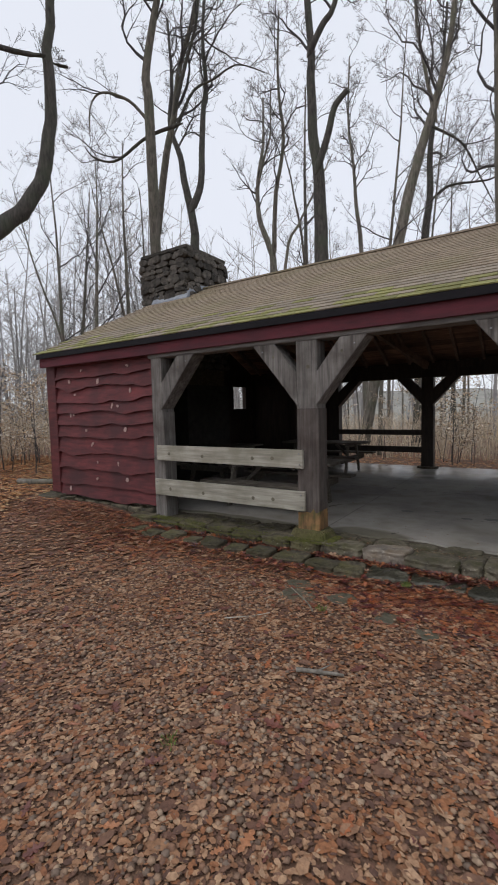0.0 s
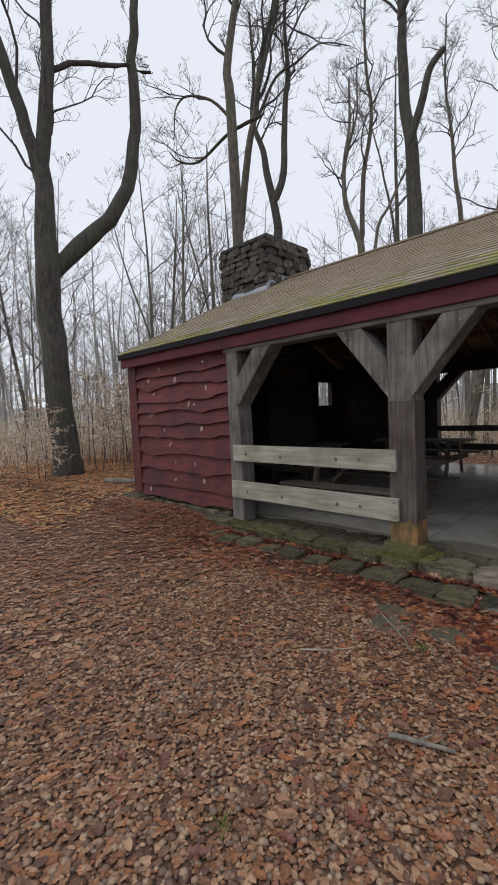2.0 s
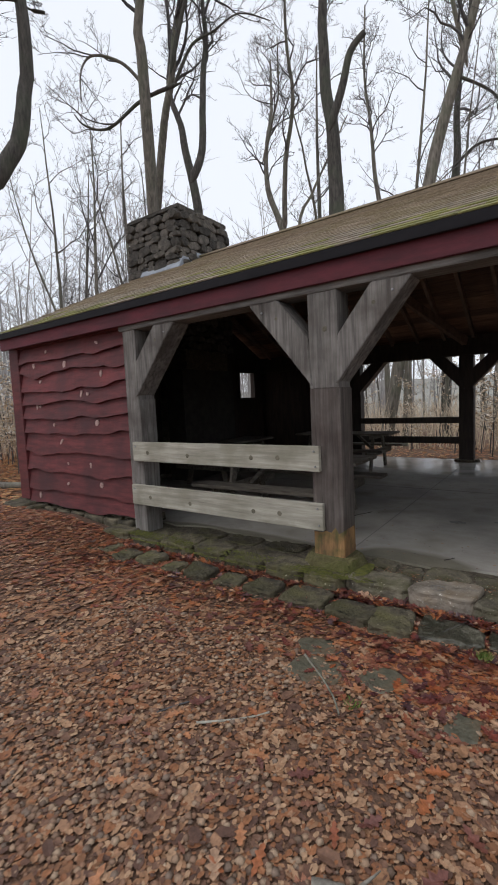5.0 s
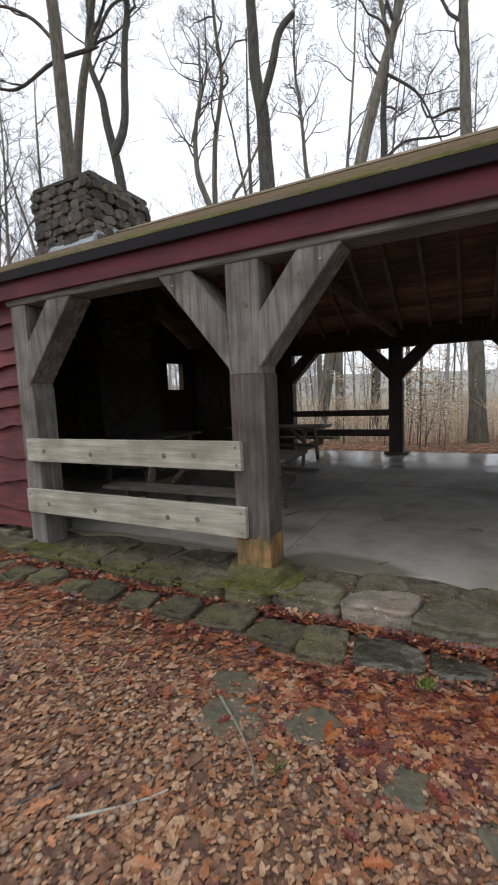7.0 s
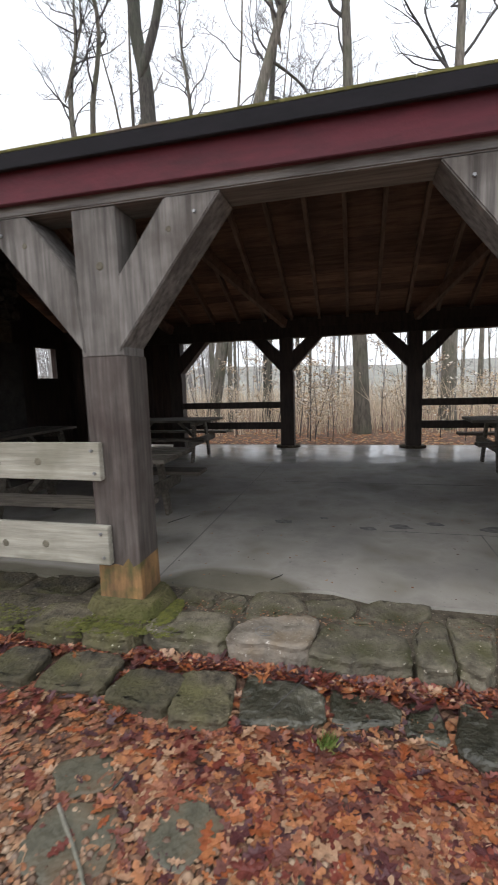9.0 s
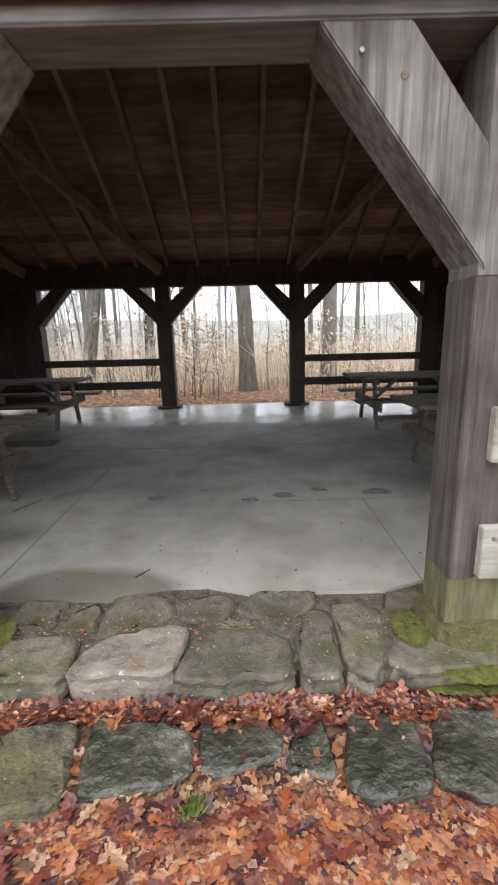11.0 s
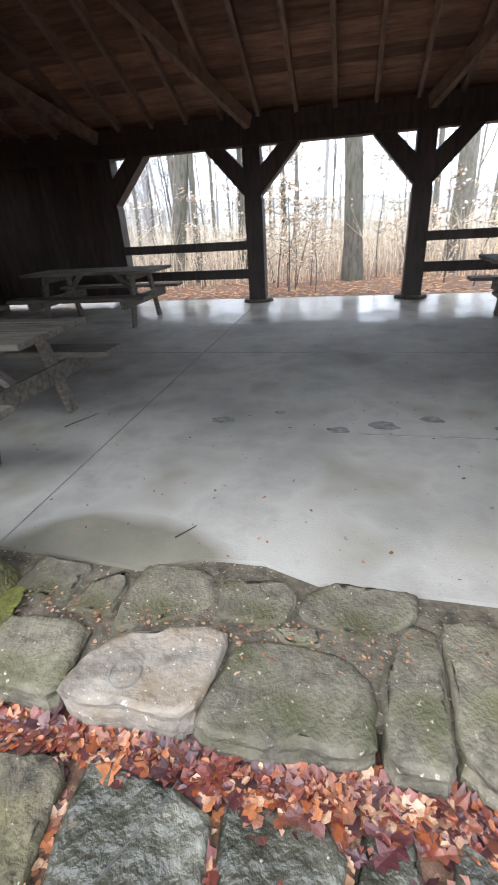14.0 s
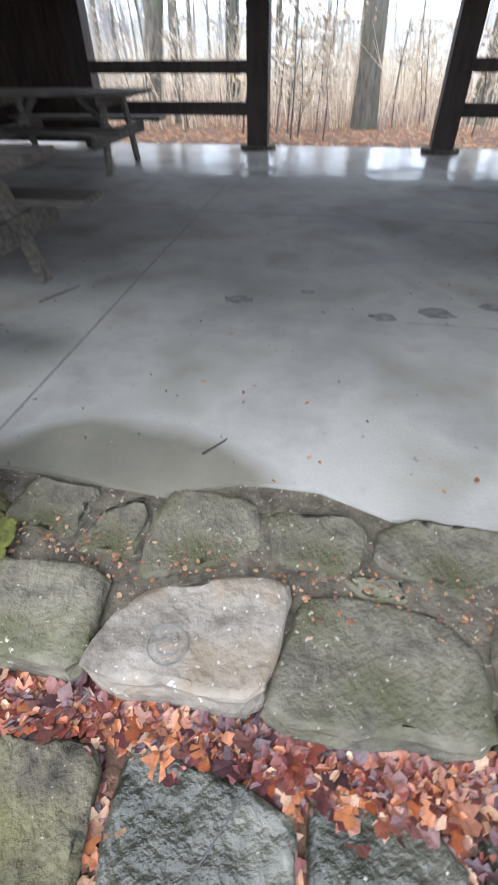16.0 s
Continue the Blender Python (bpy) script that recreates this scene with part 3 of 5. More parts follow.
# foundation stones
def boulder(w, d, h, seed, rough=0.12, n=26, square=(3.5, 7)):
    """An uneven, worn block of stone about its base, with a rounded rim."""
    rnd = random.Random(seed)
    off = rnd.uniform(0, 50)
    sharp = rnd.uniform(*square)
    skew, tip, tap = rnd.uniform(-0.12, 0.12), rnd.uniform(-0.03, 0.03), rnd.uniform(-0.1, 0.1)
    rings = [(0.94, 0.0), (1.0, 0.3), (1.0, 0.8), (0.985, 0.93), (0.95, 0.99), (0.8, 1.0), (0.5, 1.0), (0.25, 1.0)]
    verts, faces = [], []
    for rr, hh in rings:
        for k in range(n):
            a = math.tau * (k + 0.5) / n
            c, s = math.cos(a), math.sin(a)
            e = (abs(c) ** sharp + abs(s) ** sharp) ** (-1 / sharp)
            e *= 1 + rough * 0.9 * noise.noise((c * 1.1 + off, s * 1.1, 0)) + rough * 0.4 * noise.noise((c * 4 + off, s * 4, hh * 2))
            x, y = rr * e * c, rr * e * s
            x, y = x * (1 + tap * y) + skew * y, y * (1 + tap * x)
            z = h * hh
            if hh > 0.5:
                z += h * (tip * x * 2 + 0.07 * noise.noise((x * 1.6 + off, y * 1.6, 5)) + 0.05 * noise.noise((x * 5 + off, y * 5, 9)))
            verts.append((x * w / 2, y * d / 2, z))
    for i in range(len(rings) - 1):
        for k in range(n):
            faces.append((i * n + k, i * n + (k + 1) % n, (i + 1) * n + (k + 1) % n, (i + 1) * n + k))
    faces.append(tuple((len(rings) - 1) * n + k for k in range(n)))
    return verts, faces


def stone_piece(name, x, y, z, w, d, h, seed, mat, parent, turn=0, rough=0.1, label=""):
    v, f = boulder(w, d, h, seed, rough)
    ob = mesh_object(name, v, f, mat, parent, smooth=True)
    ob.matrix_basis = pose(x, y, z, 0, 0, turn)
    if label:
        ob["label"] = label
    return ob


rnd = random.Random(11)
foundation = tagged(empty("foundation"), "low mossy fieldstone foundation under the red wall", "foundation", kind="structure")
x = WEST
while x < POSTS[0] - 0.2:
    w = rnd.uniform(0.3, 0.5)
    stone_piece("stone", x + w / 2, FRONT + 0.17, -0.3, w, 0.3, 0.36, rnd.random(), MOSSY_STONE, foundation)
    x += w
stone_piece("stone", WEST + 0.1, FRONT + 0.02, -0.25, 0.62, 0.5, 0.36, 3, MOSSY_STONE, foundation)
stone_piece("stone", WEST + 0.45, FRONT - 0.06, -0.25, 0.45, 0.4, 0.33, 5, MOSSY_STONE, foundation)
part("back_sill", block(WEST + 0.1, EAST - 0.1, 12.2, 12.42, -0.4, -0.02), MORTAR, foundation)
part("plinth", block(WEST + 0.02, POSTS[0] - 0.1, FRONT + 0.16, FRONT + 0.5, -0.3, 0.1), MORTAR, foundation)
part("plinth", block(POSTS[3] + 0.1, EAST - 0.02, FRONT + 0.1, FRONT + 0.5, -0.3, 0.12), MORTAR, foundation)
part("plinth", block(WEST + 0.02, WEST + 0.3, FRONT + 0.4, BACK - 0.2, -0.3, 0.06), MORTAR, foundation)

# ---- steps: two courses of flat stones, mortared bed ----
def uneven(x, y):
    """The hollows and humps of a split stone face."""
    return 0.022 * noise.noise((x * 4, y * 4, 1)) + 0.012 * noise.noise((x * 11, y * 11, 4)) + 0.005 * noise.noise((x * 30, y * 30, 6))


def slab_stone(corners, top, mat, label=""):
    """A flat step stone with the given corners in plan, its rim worn round and its face uneven."""
    cx, cy = sum(p[0] for p in corners) / len(corners), sum(p[1] for p in corners) / len(corners)
    pts = [((p[0] - cx) * 1.06, (p[1] - cy) * 1.07) for p in corners]
    pts = [q for i in range(len(pts)) for a, b_ in ((pts[i], pts[(i + 1) % len(pts)]),) for q in ((a[0] + (b_[0] - a[0]) * 0.13, a[1] + (b_[1] - a[1]) * 0.13), (b_[0] + (a[0] - b_[0]) * 0.13, b_[1] + (a[1] - b_[1]) * 0.13))]
    fine = []
    for i, a in enumerate(pts):
        b_ = pts[(i + 1) % len(pts)]
        m = max(1, round(math.hypot(b_[0] - a[0], b_[1] - a[1]) / 0.028))
        fine += [(a[0] + (b_[0] - a[0]) * k / m, a[1] + (b_[1] - a[1]) * k / m) for k in range(m)]
    pts, n = fine, len(fine)
    verts, faces = [], []
    rings = ((0.0, -0.24), (-0.006, top - 0.075), (0.004, top - 0.045), (0.0, top - 0.018), (0.006, top - 0.006), (0.02, top), (0.15, top), (0.32, top), (0.5, top), (0.7, top), (0.88, top))
    for row, (inset, z) in enumerate(rings):
        for x, y in pts:
            r = math.hypot(x, y)
            k = (1 - inset) if inset > 0.1 else max(0.2, 1 - inset / r)
            if inset < 0.1:
                k *= 1 + 0.06 * noise.noise((x * 8 + cx * 5, y * 8, cy)) + 0.045 * noise.noise((x * 24 + cx * 5, y * 24, row * 3.1 + cy))
            u, v = x * k + cx, y * k + cy
            zz = z + (uneven(u, v) if z > -0.2 else 0)
            verts.append((x * k, y * k, zz))
    for i in range(len(rings) - 1):
        faces += [(i * n + k, i * n + (k + 1) % n, (i + 1) * n + (k + 1) % n, (i + 1) * n + k) for k in range(n)]
    faces.append(tuple((len(rings) - 1) * n + k for k in range(n)))
    ob = mesh_object("stone", verts, faces, mat, step, smooth=True)
    for p in ob.data.polygons[:n * 4]:
        p.use_smooth = False
    ob.location = (cx, cy, 0)
    if label:
        ob["label"] = label
    return ob


def rough_quad(x, y, w, d, seed):
    """A five-cornered plan of a split stone, w by d about x, y."""
    r = random.Random(seed)
    j = lambda a: r.uniform(-a, a)
    return [(x - w / 2 + j(0.03), y - d / 2 + j(0.03)), (x + j(0.3) * w, y - d / 2 - 0.02 + j(0.02)), (x + w / 2 + j(0.03), y - d / 2 + j(0.03)), (x + w / 2 + j(0.04), y + d / 2 + j(0.02)), (x - w / 2 + j(0.04), y + d / 2 + j(0.02))]


step = tagged(empty("stone_step"), "two courses of mossy flat step stones", "step", kind="structure")
UPPER = ((-2.24, 4.8, 0.36, 0.3), (-2.6, 4.8, 0.36, 0.28), (-3.08, 4.86, 0.44, 0.34), (-3.54, 4.87, 0.42, 0.33), (-4.01, 4.88, 0.44, 0.36), (-4.5, 4.9, 0.46, 0.36), (-5.0, 4.86, 0.44, 0.34),
         (0.66, 4.86, 0.45, 0.36), (1.08, 4.86, 0.5, 0.34), (1.6, 4.88, 0.5, 0.36), (2.1, 4.86, 0.45, 0.34), (2.6, 4.88, 0.5, 0.36))
for k, (sx, sy, w, d) in enumerate(UPPER):
    slab_stone(rough_quad(sx, sy, w * 0.97, d, k + 20), 0.0 + 0.012 * math.sin(k * 2.3), MOSSY_STONE)
BEHIND = ((-2.9, 5.2, 0.4, 0.24), (-3.4, 5.2, 0.4, 0.24), (-3.9, 5.2, 0.4, 0.24), (0.7, 5.2, 0.42, 0.24), (1.2, 5.2, 0.42, 0.24))
for k, (sx, sy, w, d) in enumerate(BEHIND):
    slab_stone(rough_quad(sx, sy, w * 1.0, d, k + 60), 0.0, MOSSY_STONE)
slab_stone([(-2.03, 4.73), (-1.52, 4.73), (-1.57, 4.99), (-1.98, 4.98)], 0.01, STONE)
white = slab_stone([(-1.51, 4.72), (-1.13, 4.72), (-1.08, 4.76), (-1.04, 5.01), (-1.19, 5.02), (-1.41, 4.94), (-1.49, 4.85)], 0.03, WHITE_STONE, "pale bare step stone with a scratched round face")
slab_stone([(-1.07, 4.74), (-0.99, 4.7), (-0.57, 4.73), (-0.56, 4.91), (-0.65, 5.01), (-0.86, 5.03), (-1.0, 4.99)], 0.0, STONE)
slab_stone([(-0.52, 4.72), (-0.36, 4.71), (-0.33, 5.14), (-0.43, 5.17), (-0.53, 4.95)], 0.0, STONE)
slab_stone([(-0.33, 4.78), (-0.24, 4.7), (-0.16, 4.8), (-0.07, 5.15), (-0.2, 5.24), (-0.32, 5.17)], 0.005, STONE)
slab_stone([(-0.14, 4.8), (-0.06, 4.72), (0.29, 4.72), (0.44, 4.96), (0.19, 5.02), (-0.02, 5.0)], 0.0, STONE)
slab_stone([(-2.0, 5.11), (-1.74, 5.08), (-1.72, 5.29), (-1.97, 5.3)], -0.003, STONE)
slab_stone([(-1.72, 5.05), (-1.53, 5.05), (-1.51, 5.2), (-1.56, 5.28), (-1.69, 5.22)], -0.005, STONE)
slab_stone([(-1.48, 4.99), (-1.28, 5.05), (-1.15, 5.16), (-1.19, 5.33), (-1.46, 5.32), (-1.5, 5.22)], -0.002, STONE)
slab_stone([(-1.1, 5.1), (-0.86, 5.11), (-0.83, 5.25), (-0.89, 5.3), (-1.15, 5.29)], 0.002, STONE)
slab_stone([(-0.8, 5.16), (-0.59, 5.08), (-0.4, 5.2), (-0.39, 5.31), (-0.67, 5.32), (-0.79, 5.27)], 0.003, STONE)
slab_stone([(-0.9, 5.09), (-0.84, 5.03), (-0.72, 5.04), (-0.74, 5.11)], -0.004, STONE)
slab_stone([(-0.09, 5.07), (-0.01, 5.02), (0.2, 5.24), (0.17, 5.31), (-0.01, 5.3)], -0.003, STONE)
slab_stone([(-1.34, 4.32), (-1.07, 4.34), (-0.97, 4.4), (-0.98, 4.54), (-1.1, 4.58), (-1.37, 4.63), (-1.36, 4.46)], -0.1, WET_STONE)
slab_stone([(-0.94, 4.41), (-0.87, 4.38), (-0.65, 4.44), (-0.63, 4.54), (-0.73, 4.62), (-0.94, 4.63)], -0.11, WET_STONE)
slab_stone([(-0.63, 4.4), (-0.47, 4.36), (-0.44, 4.39), (-0.46, 4.64), (-0.57, 4.67)], -0.12, WET_STONE)
slab_stone([(-0.42, 4.35), (-0.35, 4.27), (-0.14, 4.3), (-0.11, 4.4), (-0.11, 4.59), (-0.35, 4.62)], -0.1, WET_STONE)
slab_stone([(-0.12, 4.34), (0.02, 4.26), (0.2, 4.32), (0.36, 4.62), (-0.0, 4.64)], -0.105, WET_STONE)
LOWER = ((-1.54, 4.43, 0.32, 0.34), (-1.86, 4.42, 0.34, 0.28), (-2.27, 4.47, 0.43, 0.3), (-2.66, 4.47, 0.3, 0.26), (-3.03, 4.46, 0.34, 0.27), (-3.4, 4.46, 0.32, 0.26), (-3.72, 4.45, 0.28, 0.25), (-4.08, 4.48, 0.34, 0.24), (-4.46, 4.46, 0.34, 0.26), (-4.95, 4.48, 0.55, 0.3), (0.55, 4.45, 0.4, 0.36), (1.0, 4.45, 0.42, 0.34), (1.5, 4.45, 0.45, 0.36), (2.0, 4.45, 0.42, 0.34))
for k, (sx, sy, w, d) in enumerate(LOWER):
    slab_stone(rough_quad(sx, sy, w * 0.87, d * 0.88, k + 120), -0.085 + 0.012 * math.sin(k * 2.9), MOSSY_STONE)
bed = [(-5.3 + 0.2 * i, 4.79 + 0.03 * math.sin(i * 1.9)) for i in range(44)]
part("mortar_bed", prism(bed + [(bed[-1][0], 5.4), (bed[0][0], 5.4)], "z", -0.4, -0.02), MORTAR, step)
RING = bmesh.new()
wx, wy = white.location.x, white.location.y
on_stone = lambda x, y: (x, y, 0.033 + uneven(wx + x, wy + y))
for cx, cy, r, a0, a1 in ((0, 0, 0.05, 0, math.tau), (0, -0.002, 0.026, math.pi * 1.1, math.pi * 1.9), (-0.015, 0.014, 0.004, 0, math.tau), (0.017, 0.014, 0.004, 0, math.tau)):
    for k in range(16):
        a, b_ = a0 + (a1 - a0) * k / 16, a0 + (a1 - a0) * (k + 1) / 16
        timber(on_stone(cx - 0.06 + r * math.cos(a), cy - 0.06 + r * math.sin(a)), on_stone(cx - 0.06 + r * math.cos(b_), cy - 0.06 + r * math.sin(b_)), 0.003, 0.003, RING)
part("scratched_face", RING, STAIN, white)

SLATES = ((-1.83, 3.74, 0.34), (-1.93, 4.0, 0.24), (-1.43, 3.86, 0.26), (-0.97, 3.7, 0.2), (-0.62, 3.6, 0.18))
for k, (sx, sy, w) in enumerate(SLATES):
    s = tagged(stone_piece("stepping_slate", sx, sy, ground_height(sx, sy) - 0.03, w, w * 0.85, 0.046, k + 200, SLATE, None, 30 * k, 0.2), "flat grey-green slate sunk in the litter", "stone", "slates before the step")

# moss tufts round the post feet and on the step edges
def tufts(name, spots, count, seed, mat, size, label, category):
    r = random.Random(seed)
    verts, faces = [], []
    for _ in range(count):
        cx, cy, cz, rx, ry = r.choice(spots)
        a, q = r.uniform(0, math.tau), math.sqrt(r.random())
        x, y, s = cx + rx * q * math.cos(a), cy + ry * q * math.sin(a), size * r.uniform(0.5, 1.3)
        z = cz + 0.008 * (1 - q)
        o = len(verts)
        for k in range(5):
            b = k * math.tau / 5 + a
            verts.append((x + s * math.cos(b), y + s * math.sin(b), z))
        verts.append((x, y, z + s * 0.4))
        faces += [(o + k, o + (k + 1) % 5, o + 5) for k in range(5)]
    return tagged(mesh_object(name, verts, faces, mat, smooth=True), label, category, kind="stuff")


tufts("moss", [(-2.25, 4.72, 0.0, 0.26, 0.05), (-1.95, 4.95, 0.01, 0.06, 0.16), (0.02, 4.98, 0.01, 0.08, 0.14), (0.25, 4.68, 0.0, 0.2, 0.05), (-4.75, 4.85, -0.01, 0.25, 0.1), (-3.0, 4.68, -0.04, 0.8, 0.04), (-4.2, 4.7, -0.03, 0.5, 0.04), (-3.2, 4.76, 0.004, 0.9, 0.1), (-4.4, 4.8, 0.004, 0.6, 0.1), (-2.3, 4.74, 0.006, 0.5, 0.1), (0.25, 4.68, -0.07, 0.25, 0.03)], 6500, 7, MOSS, 0.009, "green moss cushions round post feet and stones", "moss")

# ---- roof ----
roof = tagged(empty("roof"), "tan shingled gable roof, mossy along the eaves", "roof", kind="structure")
for s, name in ((-1, "deck_front"), (1, "deck_back")):
    y_e = RIDGE_Y + s * (RIDGE_Y - EAVE_Y)
    verts, faces = [], []
    n = 20
    for k in range(n):
        f0, f1 = k / n, (k + 1) / n - 0.0018
        for f in (f0, f1):
            y, z = y_e + (RIDGE_Y - y_e) * f, EAVE_Z + (RIDGE_Z - EAVE_Z) * f
            for dz in (-0.012, -0.042):
                verts += [(WEST - 0.08, y, z + dz), (EAST + 0.08, y, z + dz)]
        o = k * 8
        faces += [(o, o + 1, o + 5, o + 4), (o + 2, o + 6, o + 7, o + 3), (o, o + 2, o + 3, o + 1), (o + 4, o + 5, o + 7, o + 6), (o, o + 4, o + 6, o + 2), (o + 1, o + 3, o + 7, o + 5)]
    mesh_object("deck_board", verts, faces, ROOF_BOARD, roof)
rake = [(EAVE_Y, EAVE_Z - 0.1), (RIDGE_Y, RIDGE_Z - 0.1), (2 * RIDGE_Y - EAVE_Y, EAVE_Z - 0.1), (2 * RIDGE_Y - EAVE_Y, EAVE_Z - 0.02), (RIDGE_Y, RIDGE_Z - 0.02), (EAVE_Y, EAVE_Z - 0.02)]
for x in (WEST - 0.1, EAST + 0.06):
    part("rake_board", prism([(p[0], p[1]) for p in rake], "x", x, x + 0.04), RED_TRIM, roof)
bm = timber((WEST - 0.1, RIDGE_Y, RIDGE_Z + 0.005), (EAST + 0.1, RIDGE_Y, RIDGE_Z + 0.005), 0.16, 0.03)
part("ridge_cap", bm, SHINGLE, roof)

# rafters and diagonal roof braces, dark from below
for x in [0.12 + 0.56 * k for k in range(-13, 10)]:
    for s in (-1, 1):
        y_e = RIDGE_Y + s * (RIDGE_Y - EAVE_Y - 0.1)
        r = part("rafter", timber((x, y_e, EAVE_Z - 0.06), (x, RIDGE_Y, RIDGE_Z - 0.12), 0.058, 0.135), RAFTER)
        tagged(r, "brown roof rafter under the deck boards", "rafter", "rafters")
for s, ybase, ztop in ((1, BACK - 0.3, TOP_B), (-1, FRONT + 0.3, TOP_F)):
    for px, dx in ((POSTS[1], -1.5), (POSTS[2], 1.5), (POSTS[0], -1.6), (POSTS[3], 1.6)):
        q = (px + dx, RIDGE_Y + s * 0.5, RIDGE_Z - 0.48)
        b = part("roof_brace", timber((px, ybase, ztop + 0.28), q, 0.1, 0.17), RAFTER)
        tagged(b, "heavy diagonal timber brace under the roof", "brace", "roof braces")

# ---- chimney and hearth ----
chimney = tagged(empty("chimney", -7.35, 8.62, 0), "square fieldstone chimney through the gable end", "chimney")
part("core", block(-0.66, 0.66, -0.66, 0.66, -0.3, 5.3), MORTAR, chimney)
# dark colour here carries the interior's shade
part("hearth_breast", block(0.3, 0.76, -0.9, 0.7, -0.05, 2.2), HEARTH, chimney)
rnd = random.Random(5)
for side in range(4):
    z = 2.6
    while z < 5.22:
        h = rnd.uniform(0.09, 0.21)
        u = -0.72
        while u < 0.68:
            w = min(rnd.uniform(0.14, 0.4), 0.74 - u)
            if w > 0.09:
                v, f = boulder(w * 1.0, h * rnd.uniform(0.9, 1.1), rnd.uniform(0.12, 0.2), rnd.random(), 0.34, 14, (2.3, 3.6))
                ob = mesh_object("stone", v, f, CHIM, chimney, smooth=True)
                c = u + w / 2
                x, y, turn = ((c, -0.62, 0), (0.62, c, 90), (c, 0.62, 180), (-0.62, c, 270))[side]
                ob.matrix_basis = pose(x, y, z + h / 2, 0, 0, turn) @ pose(0, 0, 0, 90, rnd.uniform(-9, 9), 0)
            u += w
        z += h * 0.97
part("cap", block(-0.75, 0.75, -0.75, 0.75, 5.25, 5.36), CHIM, chimney, "rough mortar cap", bevel=0.03)
zb = lambda y: RIDGE_Z - SLOPE * abs(y - RIDGE_Y)
part("flashing", prism([(-0.86, zb(8.62 - 0.86) + 0.02), (-0.74, zb(8.62 - 0.74) + 0.14), (-0.74, zb(8.62 - 0.74) - 0.05), (-0.86, zb(8.62 - 0.86) - 0.05)], "x", -0.3, 0.8), FLASH, chimney, "grey lead flashing")
for k in range(4):
    y = -0.72 + 0.2 * k
    z = zb(8.62 + y)
    part("flashing", block(0.755, 0.785, y, y + 0.19, z - 0.05, z + 0.17 - 0.02 * k), FLASH, chimney)


# ---- picnic tables ----
def picnic_table():
    t = empty("picnic_table")
    for k in range(5):
        part("top_plank", block(-1.05, 1.05, -0.37 + 0.149 * k, -0.37 + 0.149 * k + 0.141, 0.715, 0.755), TABLE, t, bevel=0.005)
    for s in (-1, 1):
        b = part("bench_plank", block(-1.05, 1.05, s * 0.66 - 0.135, s * 0.66 + 0.135, 0.42, 0.46), TABLE, t, bevel=0.005)
        e = s * 0.66
        part("seat_beam", block(e + s * 0.065 - 0.019, e + s * 0.065 + 0.019, -0.76, 0.76, 0.29, 0.42), TABLE, t, bevel=0.005)
        part("top_cleat", block(e - 0.02, e + 0.02, -0.34, 0.34, 0.62, 0.714), TABLE, t, bevel=0.005)
        for q in (-1, 1):
            bm = prism([(q * 0.22, 0.70), (q * 0.33, 0.70), (q * 0.52, 0.0), (q * 0.41, 0.0)], "x", e + 0.022 * s, e + 0.062 * s)
            part("leg", bm, TABLE, t, bevel=0.004)
        part("diagonal_brace", timber((e - s * 0.03, 0, 0.36), (s * 0.28, 0, 0.69), 0.07, 0.05), TABLE, t)
    return t


first = picnic_table()
tagged(first, "weathered grey wooden picnic table with attached benches", "picnic table", "picnic tables")
first.matrix_basis = pose(-4.4, 10.4, 0.001)
for x, y, r in ((-3.52, 6.44, 1), (1.87, 9.9, -1), (1.8, 7.3, 2), (-5.9, 8.2, 90)):
    copy_thing(first, pose(x, y, 0.001, 0, 0, r))


# ---- trees ----
def tube(verts, faces, pts, radii, sides):
    """A tapered tube along pts."""
    base = len(verts)
    n = len(pts)
    for i in range(n):
        d = (pts[min(i + 1, n - 1)] - pts[max(i - 1, 0)])
        d = d.normalized() if d.length > 1e-6 else Vector((0, 0, 1))
        u = d.cross(Vector((0.31, 0.95, 0.05))).normalized()
        v = d.cross(u)
        for k in range(sides):
            a = k * math.tau / sides
            verts.append(pts[i] + (u * math.cos(a) + v * math.sin(a)) * radii[i])
    for i in range(n - 1):
        for k in range(sides):
            a, b = base + i * sides + k, base + i * sides + (k + 1) % sides
            faces.append((a, b, b + sides, a + sides))


def limb(rnd, start, way, length, radius, steps, wander, lift):
    pts, p, d = [start.copy()], start.copy(), way.normalized()
    for i in range(steps):
        d = (d + Vector((rnd.gauss(0, wander), rnd.gauss(0, wander), rnd.gauss(0, wander) + lift))).normalized()
        p = p + d * (length / steps)
        pts.append(p.copy())
    return pts, [radius * (1 - 0.75 * i / steps) for i in range(steps + 1)]


